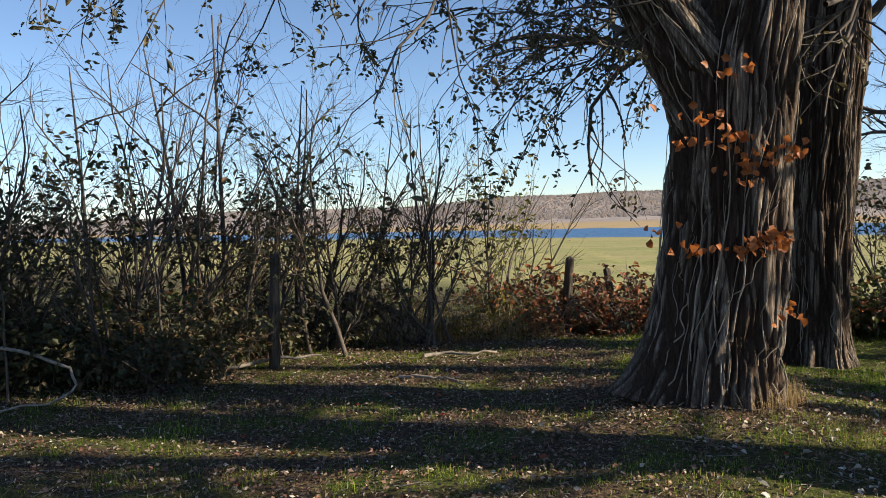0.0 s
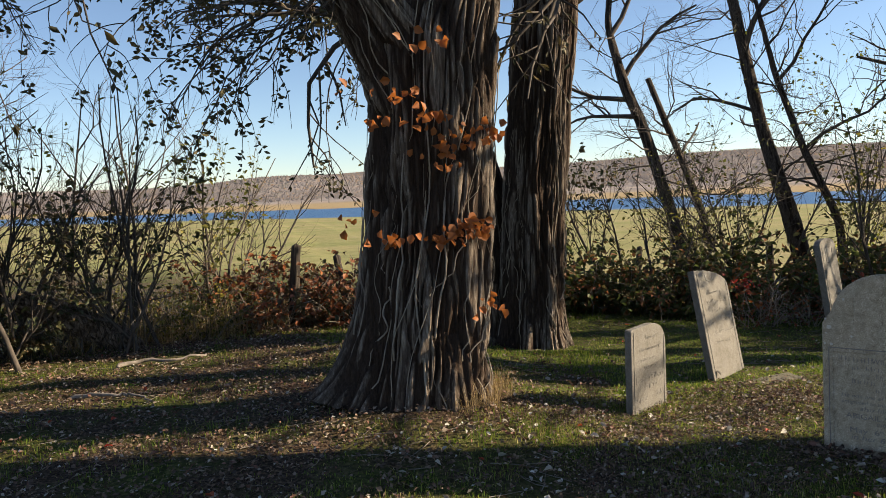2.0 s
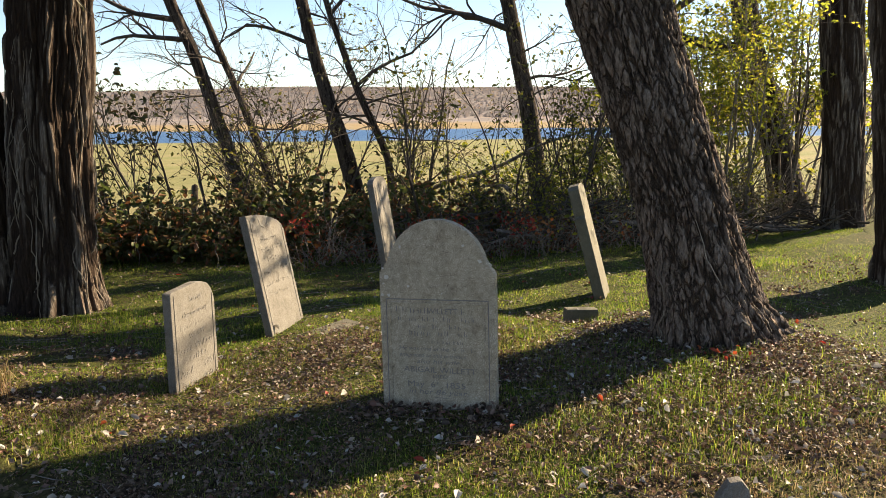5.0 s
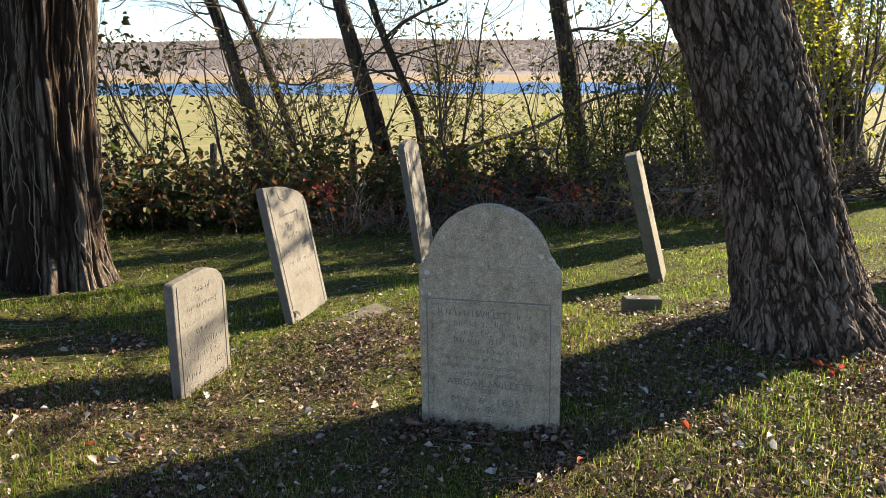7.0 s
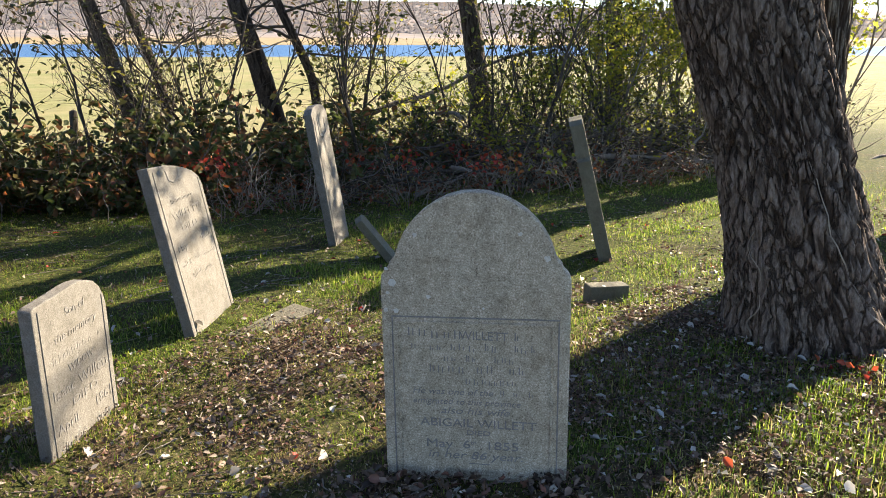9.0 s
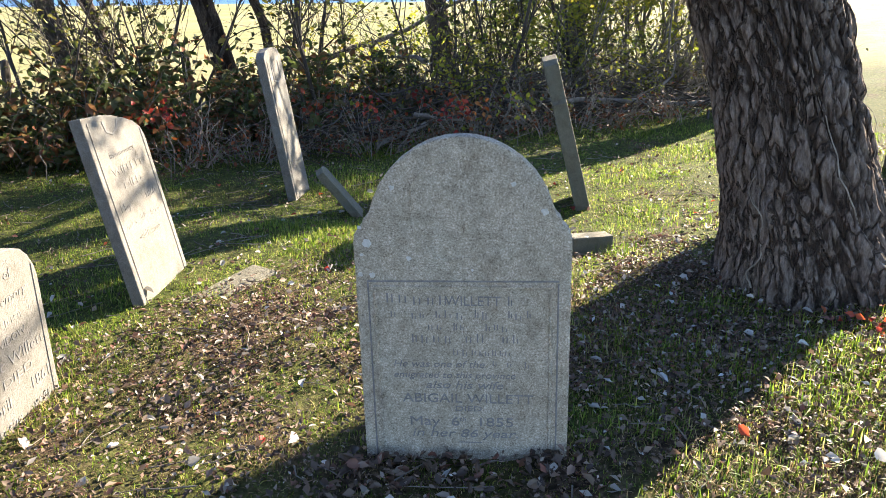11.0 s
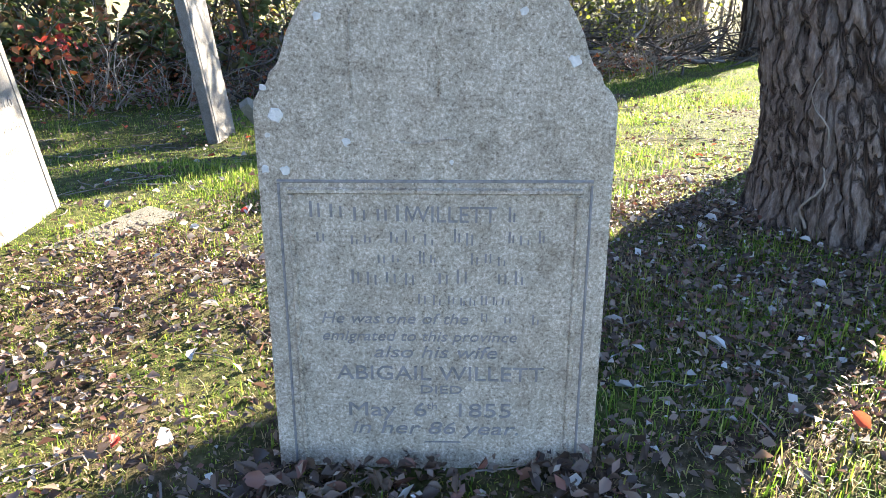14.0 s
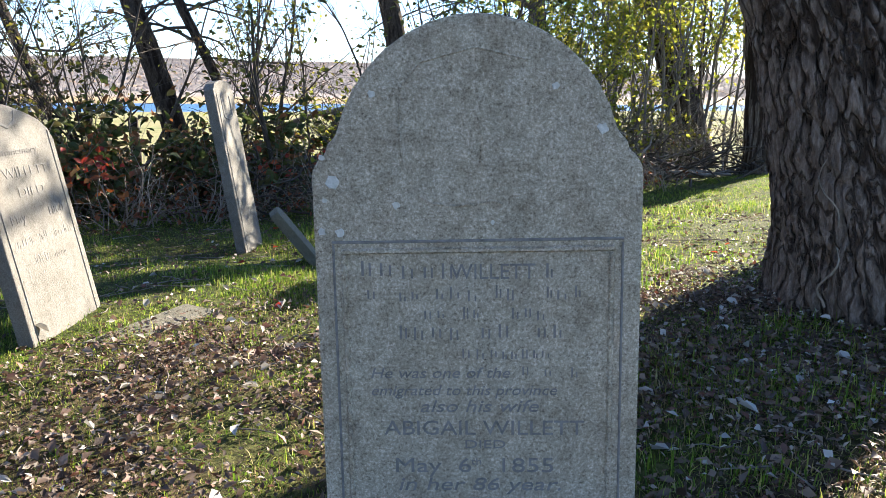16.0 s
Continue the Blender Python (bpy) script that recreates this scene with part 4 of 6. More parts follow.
def plain_tree(name, label, x, y, path, radii, seed, style="furrow", sides=60, rings=110, limbs=(), kids=((4, 6), (4, 6)), leafy=None, mat=None, amp=0.5, up=0.03, fine=0):
    rg = random.Random(seed)
    ob = thing(name, label, "tree", pose(x, y, ground_z(x, y) - 0.08))
    G = bark_grid(path, radii, sides, rings, style, 0.2, seed * 1.7, amp)
    put("trunk", grid_mesh("trunk", G), mat or M_FURROW, ob, soft=True)
    o, t = {}, []
    for p, d, L, r in limbs:
        grow(o, t, p, d, L, r, 1, 3, rg, {1: kids[0], 2: kids[1]}, 0.85, up, 0.2)
    for _ in range(fine):
        row = G[int(rg.uniform(0.45, 0.97) * (len(G) - 1)), :, :3].mean(axis=0)
        way = rg.uniform(0, 6.28)
        grow(o, t, tuple(row), (math.cos(way), math.sin(way), rg.uniform(-0.2, 0.7)), rg.uniform(0.6, 1.7), rg.uniform(0.010, 0.020), 1, 3, rg, {1: (4, 7), 2: (3, 5)}, 0.8, 0.0, 0.2)
    if o:
        branch_parts(ob, o, M_TWIG)
    if leafy:
        lv = tip_leaves(t, rg, leafy[1], leafy[2], leafy[2] * 0.6)
        if lv:
            tagged(put("foliage", mesh_np("foliage", *lv), leafy[0], ob), kind="stuff")
    return ob


plain_tree("tree", "large straight tree with grey ridged bark at the lawn's edge", 9.1, 3.0, [(0, 0, 0), (-0.04, 0.12, 1.2), (-0.08, 0.28, 2.7), (-0.15, 0.4, 4.5), (-0.2, 0.6, 7)], [0.30, 0.28, 0.27, 0.24, 0.18], 5, "shag", 150, 200,
           [((-0.15, 0.4, 4.4), (0.3, 0.8, 0.6), 2.6, 0.1), ((-0.2, 0.5, 5.5), (-0.8, 0, 0.6), 2.6, 0.1), ((-0.2, 0.6, 6.9), (0, 0.1, 1), 3, 0.15), ((-0.1, 0.35, 3.6), (0.9, -0.3, 0.5), 2.4, 0.08), ((-0.12, 0.36, 3.7), (-0.2, 1, 0.22), 2.4, 0.032), ((-0.12, 0.36, 3.8), (-0.3, -1, 0.25), 2.2, 0.032), ((-0.15, 0.4, 4.5), (0.2, -1, 0.3), 2.6, 0.032), ((-0.15, 0.42, 4.7), (-0.4, 1, 0.2), 2.8, 0.032), ((-0.15, 0.42, 4.2), (0.5, 1, 0.25), 2.6, 0.032)], leafy=(M_OLIVE, (6, 10), 0.08), mat=M_SHAG, amp=0.9)
plain_tree("tree", "tall tree with grey bark behind the lawn", 13.0, 4.85, [(0, 0, 0), (-0.03, 0.1, 1.8), (-0.06, 0.25, 3.5), (-0.1, 0.5, 7)], [0.28, 0.26, 0.25, 0.17], 6, "shag", 110, 150,
           [((-0.06, 0.25, 3.4), (-0.6, 0.5, 0.7), 2.6, 0.09), ((-0.1, 0.4, 5), (0.6, -0.6, 0.6), 2.8, 0.09), ((-0.1, 0.5, 6.9), (0, 0, 1), 3, 0.13), ((-0.08, 0.35, 4.6), (-0.3, 1, 0.25), 2.6, 0.032), ((-0.1, 0.4, 5.2), (0.3, 1, 0.3), 2.8, 0.032), ((-0.08, 0.35, 4.4), (-0.4, -1, 0.3), 2.4, 0.032)], leafy=(M_OLIVE, (5, 9), 0.08), mat=M_SHAG, amp=0.8)
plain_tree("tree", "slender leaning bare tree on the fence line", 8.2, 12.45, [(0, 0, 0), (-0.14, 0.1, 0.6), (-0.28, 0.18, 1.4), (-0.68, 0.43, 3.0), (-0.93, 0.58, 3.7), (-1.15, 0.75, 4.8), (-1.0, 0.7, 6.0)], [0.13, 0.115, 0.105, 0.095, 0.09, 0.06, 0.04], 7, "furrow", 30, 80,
           [((-0.85, 0.55, 3.45), (-0.9, 0.4, 0.15), 1.5, 0.05), ((-0.75, 0.48, 3.15), (-0.9, 0.5, -0.1), 1.3, 0.045), ((-0.95, 0.6, 3.8), (0.4, 0.2, 0.8), 1.8, 0.05), ((-1.1, 0.7, 4.6), (0.6, -0.3, 0.8), 1.8, 0.05), ((-0.5, 0.3, 2.3), (-0.7, 0.2, 0.1), 0.9, 0.02)], mat=M_BACKLIT_BARK, fine=16)
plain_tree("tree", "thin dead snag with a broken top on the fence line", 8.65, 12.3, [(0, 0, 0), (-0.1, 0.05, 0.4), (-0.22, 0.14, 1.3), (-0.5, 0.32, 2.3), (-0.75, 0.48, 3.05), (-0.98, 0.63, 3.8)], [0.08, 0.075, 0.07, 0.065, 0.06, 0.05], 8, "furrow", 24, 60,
           [((-0.55, 0.35, 2.35), (0.8, 0.2, 0.8), 1.1, 0.035), ((-0.7, 0.45, 2.9), (-0.6, 0.4, 0.6), 0.8, 0.02)], kids=((2, 4), (2, 4)), mat=M_BACKLIT_BARK, fine=7)
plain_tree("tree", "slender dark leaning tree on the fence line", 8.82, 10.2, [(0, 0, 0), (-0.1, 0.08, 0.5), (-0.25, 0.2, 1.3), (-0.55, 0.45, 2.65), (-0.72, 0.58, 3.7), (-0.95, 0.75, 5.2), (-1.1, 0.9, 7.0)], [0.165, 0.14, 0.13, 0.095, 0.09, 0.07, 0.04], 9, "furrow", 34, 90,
           [((-0.75, 0.6, 3.8), (0.5, -0.3, 0.8), 2.2, 0.05), ((-0.6, 0.5, 2.9), (-0.8, 0.3, 0.5), 1.6, 0.03), ((-0.95, 0.75, 5), (-0.3, -0.4, 0.8), 2.4, 0.05), ((-0.4, 0.3, 1.9), (0.8, -0.4, 0.5), 1.2, 0.02), ((-1.1, 0.9, 6.9), (0, 0, 1), 2.2, 0.04)], mat=M_BACKLIT_BARK, fine=16)
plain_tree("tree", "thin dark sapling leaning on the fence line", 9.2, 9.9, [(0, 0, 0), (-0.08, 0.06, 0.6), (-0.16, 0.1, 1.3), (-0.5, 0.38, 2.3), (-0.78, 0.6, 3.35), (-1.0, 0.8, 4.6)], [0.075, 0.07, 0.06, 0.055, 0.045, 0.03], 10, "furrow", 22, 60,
           [((-0.5, 0.38, 2.3), (0.7, -0.4, 0.7), 1.6, 0.03), ((-0.3, 0.2, 1.7), (-0.6, 0.4, 0.6), 1.2, 0.02), ((-0.78, 0.6, 3.3), (0.3, -0.6, 0.7), 1.8, 0.03), ((-1.0, 0.8, 4.5), (0, 0, 1), 1.6, 0.03)], leafy=(M_OLIVE, (0, 2), 0.05), mat=M_BACKLIT_BARK, fine=16)
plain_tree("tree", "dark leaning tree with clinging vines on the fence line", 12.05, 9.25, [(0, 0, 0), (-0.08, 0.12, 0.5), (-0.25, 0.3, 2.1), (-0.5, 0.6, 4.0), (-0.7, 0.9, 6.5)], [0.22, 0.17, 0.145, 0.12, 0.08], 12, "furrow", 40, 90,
           [((-0.4, 0.5, 3.3), (-0.9, 0.4, 0.4), 2.0, 0.06), ((-0.5, 0.6, 3.9), (0.7, -0.6, 0.5), 2.2, 0.06), ((-0.55, 0.7, 4.6), (-0.5, -0.6, 0.6), 2.4, 0.06), ((-0.3, 0.35, 2.5), (0.8, -0.4, 0.3), 1.6, 0.03), ((-0.7, 0.9, 6.4), (0, 0, 1), 2.6, 0.07)], kids=((5, 8), (4, 7)), leafy=(M_OLIVE, (0, 2), 0.05), mat=M_BACKLIT_BARK, fine=16)
plain_tree("tree", "leaning vine-covered tree among the yellow bushes", 14.3, 5.95, [(0, 0, 0), (-0.15, 0.3, 1.2), (-0.4, 0.8, 2.9), (-0.5, 1.0, 4.5), (-0.6, 1.2, 7)], [0.27, 0.24, 0.22, 0.19, 0.12], 13, "furrow", 40, 90,
           [((-0.4, 0.8, 2.8), (-0.8, 0.8, 0.3), 2.6, 0.1), ((-0.5, 1.0, 4.0), (0.5, -0.8, 0.5), 2.6, 0.08), ((-0.5, 1.0, 4.4), (-0.8, -0.3, 0.6), 2.8, 0.08), ((-0.6, 1.2, 6.9), (0, 0, 1), 2.8, 0.1)], kids=((5, 8), (4, 7)), leafy=(M_YELLOW, (1, 3), 0.055), mat=M_BACKLIT_BARK, fine=8)
plain_tree("tree", "forked tree in the thicket beyond the lawn", 17.0, 9.6, [(0, 0, 0), (0.1, 0.1, 1.5), (0.1, 0.3, 3.2), (0.2, 0.4, 7)], [0.2, 0.17, 0.16, 0.1], 14, "furrow", 30, 70,
           [((0.1, 0.3, 3.0), (-0.7, 0.6, 0.6), 2.8, 0.08), ((0.15, 0.3, 4.2), (0.6, -0.7, 0.6), 2.8, 0.08), ((0.2, 0.4, 6.5), (0, 0, 1), 2.8, 0.08)], kids=((5, 8), (4, 7)), leafy=(M_YELLOW, (1, 3), 0.055), mat=M_BACKLIT_BARK, fine=8)


# ---- gravestones ----
def slab(outline, thick, material, name="headstone", bevel=0.006, cuts=0):
    """A stone slab from its front outline (x across, z up), front at y = 0, back at y = thick."""
    b = bmesh.new()
    front = b.faces.new([b.verts.new((x, 0, z)) for x, z in outline])
    ext = bmesh.ops.extrude_face_region(b, geom=[front])
    bmesh.ops.translate(b, verts=[q for q in ext["geom"] if isinstance(q, bmesh.types.BMVert)], vec=(0, thick, 0))
    bmesh.ops.recalc_face_normals(b, faces=b.faces)
    bmesh.ops.bevel(b, geom=list(b.edges), offset=bevel, segments=2, profile=0.6, affect="EDGES")
    bmesh.ops.triangulate(b, faces=[q for q in b.faces if len(q.verts) > 4])
    return b


def bead(points, w, proud, y=0.0):
    """A raised line on a stone's front face; dark ones stand for shaded grooves."""
    b = bmesh.new()
    for (x0, z0), (x1, z1) in zip(points[:-1], points[1:]):
        d = Vector((x1 - x0, 0, z1 - z0))
        s = Vector((-d.z, 0, d.x)).normalized() * w / 2
        d.normalize()
        a, c = Vector((x0, y, z0)), Vector((x1, y, z1))
        ring = [a - s, c - s, c + s, a + s]
        top = [a - s * 0.4, c - s * 0.4, c + s * 0.4, a + s * 0.4]
        lo = [b.verts.new(q + Vector((0, 0.002, 0))) for q in ring]
        hi = [b.verts.new(q + Vector((0, -proud, 0))) for q in top]
        b.faces.new(hi)
        for k in range(4):
            b.faces.new([lo[k], lo[(k + 1) % 4], hi[(k + 1) % 4], hi[k]])
    bmesh.ops.recalc_face_normals(b, faces=b.faces)
    return b


def lettering(parent, text, x, z, size, material, width=None, lean=0.0, depth=0.0012, y=0.0):
    cu = bpy.data.curves.new("lettering", "FONT")
    cu.body, cu.size, cu.align_x, cu.extrude, cu.shear = text, size, "CENTER", depth, lean
    cu.resolution_u = 3
    tmp = bpy.data.objects.new("lettering", cu)
    scene.collection.objects.link(tmp)
    me = bpy.data.meshes.new_from_object(tmp.evaluated_get(bpy.context.evaluated_depsgraph_get()))
    bpy.data.objects.remove(tmp)
    xs = [q.co.x for q in me.vertices]
    k = width / (max(xs) - min(xs)) if width and xs else 1.0
    me.transform(Matrix.Translation((x, y - depth * 0.6, z)) @ Matrix.Rotation(radians(90), 4, "X") @ Matrix.Diagonal((k, 1, 1, 1)))
    return tagged(put("lettering", me, material, parent), "worn lettering, slightly raised, coloured dark as the shade of cut letters", kind="stuff")


def worn_line(parent, x0, x1, z, size, rg, material, y=0.0):
    """Illegible worn writing: short bars."""
    b = bmesh.new()
    x = x0
    while x < x1:
        w = rg.uniform(0.4, 0.9) * size
        if rg.random() < 0.8:
            h = size * rg.uniform(0.45, 0.8)
            o = rg.uniform(0, 0.2) * size
            for px, pw, pz, ph in ((x, size * 0.12, o, h), (x + w * 0.5, size * 0.10, o, h * rg.uniform(0.5, 1))):
                vs = [b.verts.new((px + dx * pw, y - 0.0010, z + pz + dz * ph)) for dx, dz in ((0, 0), (1, 0), (1, 1), (0, 1))]
                b.faces.new(vs)
        x += w + size * 0.18
    ret = bmesh.ops.extrude_face_region(b, geom=list(b.faces))
    bmesh.ops.translate(b, verts=[q for q in ret["geom"] if isinstance(q, bmesh.types.BMVert)], vec=(0, 0.002, 0))
    bmesh.ops.recalc_face_normals(b, faces=b.faces)
    return tagged(part("lettering", b, material, parent), "worn illegible lettering", kind="stuff")


half = [(0.30, -0.15), (0.302, 0.70), (0.300, 0.722), (0.288, 0.742), (0.276, 0.752), (0.272, 0.768), (0.258, 0.782), (0.25, 0.80), (0.240, 0.832), (0.222, 0.868), (0.198, 0.903), (0.165, 0.937), (0.125, 0.965), (0.085, 0.985), (0.04, 0.997)]
arch = half + [(0, 1.0)] + [(-x, z) for x, z in reversed(half)]
stone_1 = thing("headstone", "large grey marble headstone with an arched top, upright in leaf litter", "headstone", pose(4.129, 3.985, 0.0, -2.2, -1.6, -61), "gravestones")
part("slab", slab([(x * 1.02, z) for x, z in arch], 0.065, M_MARBLE), M_MARBLE, stone_1)
part("border_line", bead([(-0.274, 0.585), (0.274, 0.588)], 0.0075, 0.003), M_CUT_SHADE, stone_1, "border line, raised strip coloured dark as a groove's shade")
part("border_line", bead([(-0.256, 0.568), (0.256, 0.570)], 0.014, 0.006), M_MARBLE, stone_1, "rounded border moulding")
for sx in (-1, 1):
    part("border_line", bead([(sx * 0.272, -0.02), (sx * 0.272, 0.581)], 0.0065, 0.003), M_CUT_SHADE, stone_1, "border line, raised strip coloured dark as a groove's shade")
    part("border_line", bead([(sx * 0.252, -0.02), (sx * 0.252, 0.561)], 0.014, 0.006), M_MARBLE, stone_1, "rounded border moulding")
part("tablet_line", bead([(-0.139, 0.705), (-0.140, 0.80), (-0.138, 0.87), (-0.10, 0.915), (0, 0.94), (0.10, 0.915)], 0.005, 0.0022), M_MARBLE, stone_1, "worn tablet outline")
part("carved_motif", bead([(-0.105, 0.672), (-0.085, 0.658), (-0.04, 0.652), (0.0, 0.655), (0.03, 0.662), (0.05, 0.655)], 0.007, 0.003), M_MARBLE, stone_1, "worn carved scroll")
part("carved_motif", bead([(0.005, 0.72), (0.012, 0.78), (0.0, 0.83)], 0.006, 0.0025), M_MARBLE, stone_1, "worn carved motif")
rs = random.Random(5)
for z, x0, x1, sz in ((0.513, -0.22, -0.06, 0.040), (0.513, 0.13, 0.20, 0.036), (0.470, -0.21, 0.20, 0.032), (0.432, -0.12, 0.14, 0.030), (0.392, -0.15, 0.17, 0.036), (0.355, -0.03, 0.13, 0.028), (0.318, 0.085, 0.20, 0.026)):
    worn_line(stone_1, x0, x1, z, sz, rs, M_CUT_SHADE)
lettering(stone_1, "WILLETT", 0.03, 0.513, 0.042, M_CUT_SHADE, 0.16)
lettering(stone_1, "He was one of the", -0.075, 0.318, 0.030, M_CUT_SHADE, 0.27, 0.25)
lettering(stone_1, "emigrated to this province", -0.03, 0.283, 0.029, M_CUT_SHADE, 0.36, 0.25)
lettering(stone_1, "also his wife", 0.0, 0.249, 0.034, M_CUT_SHADE, 0.23, 0.25)
lettering(stone_1, "ABIGAIL WILLETT", 0.01, 0.202, 0.042, M_CUT_SHADE, 0.39)
lettering(stone_1, "DIED", 0.012, 0.174, 0.024, M_CUT_SHADE, 0.078)
lettering(stone_1, "May  6   1855", -0.01, 0.124, 0.042, M_CUT_SHADE, 0.31)
lettering(stone_1, "th", -0.005, 0.140, 0.020, M_CUT_SHADE, 0.02)
lettering(stone_1, "in her 86 year.", 0.0, 0.086, 0.038, M_CUT_SHADE, 0.32, 0.2)
part("border_line", bead([(-0.02, 0.068), (0.05, 0.068)], 0.004, 0.002), M_CUT_SHADE, stone_1, "short rule, raised strip coloured dark as a groove's shade")

def lichen_patch(parent, x, z, r, rg):
    b = bmesh.new()
    n = 11
    ring = [(r * rg.uniform(0.65, 1.15) * math.cos(6.283 * k / n), r * rg.uniform(0.65, 1.15) * math.sin(6.283 * k / n)) for k in range(n)]
    lo = [b.verts.new((x + px, 0.001, z + pz)) for px, pz in ring]
    hi = [b.verts.new((x + px * 0.8, -0.0025, z + pz * 0.8)) for px, pz in ring]
    b.faces.new(hi)
    for k in range(n):
        b.faces.new([lo[k], lo[(k + 1) % n], hi[(k + 1) % n], hi[k]])
    bmesh.ops.recalc_face_normals(b, faces=b.faces)
    part("lichen_patch", b, M_LICHEN, parent, "pale crusty lichen patch")


for x, z, r in ((-0.268, 0.700, 0.015), (-0.258, 0.604, 0.010), (-0.292, 0.606, 0.009), (0.146, 0.868, 0.008), (0.232, 0.790, 0.012), (-0.15, 0.655, 0.009), (-0.285, 0.665, 0.006), (-0.19, 0.86, 0.009), (0.03, 0.62, 0.005), (-0.288, 0.745, 0.007)):
    lichen_patch(stone_1, x, z, r, rs)

stone_2 = thing("headstone", "small pale marble headstone with a wavy top", "headstone", pose(3.328, 5.293, -0.04, 0, 0, 31.8), "gravestones")
part("slab", slab([(0, -0.2), (0.47, -0.2), (0.465, 0.45), (0.455, 0.49), (0.43, 0.535), (0.395, 0.568), (0.345, 0.588), (0.29, 0.598), (0.23, 0.599), (0.17, 0.595), (0.09, 0.592), (0.02, 0.59), (0, 0.583)], 0.052, M_PALE), M_PALE, stone_2)
for x in (0.03, 0.435):
    part("border_line", bead([(x, -0.03), (x, 0.50 if x > 0.2 else 0.57)], 0.006, 0.003), M_PALE, stone_2, "carved border bead")
for text, x, z, sz, w, ln_ in (("Son of", 0.25, 0.50, 0.045, 0.13, 0.0), ("the memory", 0.24, 0.42, 0.045, 0.28, 0.2), ("WIDOW", 0.25, 0.285, 0.04, 0.17, 0.0), ("Isaac Willett", 0.24, 0.21, 0.06, 0.37, 0.0), ("DIED", 0.25, 0.15, 0.045, 0.17, 0.0), ("April      1861", 0.245, 0.075, 0.06, 0.37, 0.0), ("in the    year", 0.245, 0.005, 0.045, 0.33, 0.15)):
    lettering(stone_2, text, x, z, sz, M_PALE_CUT_SHADE, w, ln_)
worn_line(stone_2, 0.08, 0.40, 0.345, 0.04, rs, M_PALE_CUT_SHADE)

stone_3 = thing("headstone", "pale marble headstone leaning back with a curved top", "headstone", pose(4.373, 5.924, -0.07, -11, 0, 29.9), "gravestones")
part("slab", slab([(0, -0.2), (0.52, -0.2), (0.515, 0.74), (0.495, 0.785), (0.44, 0.825), (0.36, 0.855), (0.27, 0.88), (0.17, 0.898), (0.08, 0.905), (0.0, 0.91)], 0.058, M_PALE), M_PALE, stone_3)
for x in (0.035, 0.48):
    part("border_line", bead([(x, -0.02), (x, 0.78 if x > 0.2 else 0.88)], 0.006, 0.003), M_PALE, stone_3, "carved border bead")
part("carved_motif", bead([(0.16, 0.87), (0.17, 0.82), (0.22, 0.80), (0.27, 0.82), (0.29, 0.86)], 0.018, 0.003), M_PALE_CUT_SHADE, stone_3, "worn carved motif")
for text, x, z, sz, w in (("In memory", 0.25, 0.70, 0.04, 0.24), ("WILLETT", 0.26, 0.62, 0.05, 0.30), ("DIED", 0.26, 0.545, 0.05, 0.17), ("May         1860", 0.26, 0.455, 0.05, 0.36)):
    lettering(stone_3, text, x, z, sz, M_PALE_CUT_SHADE, w)
worn_line(stone_3, 0.08, 0.44, 0.37, 0.045, rs, M_PALE_CUT_SHADE)
worn_line(stone_3, 0.16, 0.38, 0.29, 0.04, rs, M_PALE_CUT_SHADE)

stone_4 = thing("headstone", "tall pale headstone with a peaked top, weathered grey", "headstone", pose(6.363, 6.918, -0.16, -9, 0, 29), "gravestones")
part("slab", slab([(0, -0.2), (0.38, -0.2), (0.38, 1.02), (0.33, 1.07), (0.25, 1.09), (0.15, 1.09), (0.05, 1.07), (0, 1.03)], 0.065, M_PALE), M_PALE, stone_4)
part("carved_motif", bead([(0.11, 0.99), (0.11, 0.86), (0.19, 0.84), (0.27, 0.86), (0.27, 0.99)], 0.02, 0.004), M_PALE_CUT_SHADE, stone_4, "worn carved motif")
part("border_line", bead([(0.035, -0.02), (0.035, 1.0)], 0.006, 0.003), M_PALE, stone_4, "carved border bead")

stone_5 = thing("headstone", "narrow mossy headstone leaning back with a chipped edge", "headstone", pose(7.06, 4.88, -0.06, -15, 0, 29), "gravestones")
part("slab", slab([(0, -0.25), (0.46, -0.25), (0.46, 0.97), (0.36, 1.0), (0.2, 1.01), (0.08, 1.0), (0.03, 0.97), (0.03, 0.74), (0.0, 0.72)], 0.095, M_MOSSY), M_MOSSY, stone_5)

foot = thing("footstone", "low squared grey footstone set in the grass", "footstone", pose(5.95, 4.49, -0.02, 0, 2, -35), "gravestones")
part("block", slab([(0, -0.15), (0.245, -0.15), (0.245, 0.125), (0, 0.13)], 0.09, M_MOSSY, bevel=0.01), M_MOSSY, foot)
small = thing("footstone", "small mossy footstone leaning over in the grass", "footstone", pose(6.20, 6.18, -0.09, -38, 0, 40), "gravestones")
part("slab", slab([(0, -0.15), (0.20, -0.15), (0.20, 0.33), (0.15, 0.36), (0.08, 0.37), (0, 0.35)], 0.055, M_MOSSY), M_MOSSY, small)
knob = thing("footstone", "small weathered stub of stone in the turf", "footstone", pose(4.06, 2.385, ground_z(4.06, 2.385) - 0.004, -8, 10, -55), "gravestones")
part("stub", slab([(-0.07, -0.12), (0.07, -0.12), (0.065, 0.06), (0.045, 0.11), (0.01, 0.14), (-0.03, 0.122), (-0.06, 0.05)], 0.065, M_PALE, bevel=0.012), M_PALE, knob)
flat = thing("fallen_slab", "flat fallen stone slab sunk in the leaf litter", "stone slab", pose(4.72, 5.66, ground_z(4.72, 5.68) - 0.004, 2, -2, 4), "gravestones")
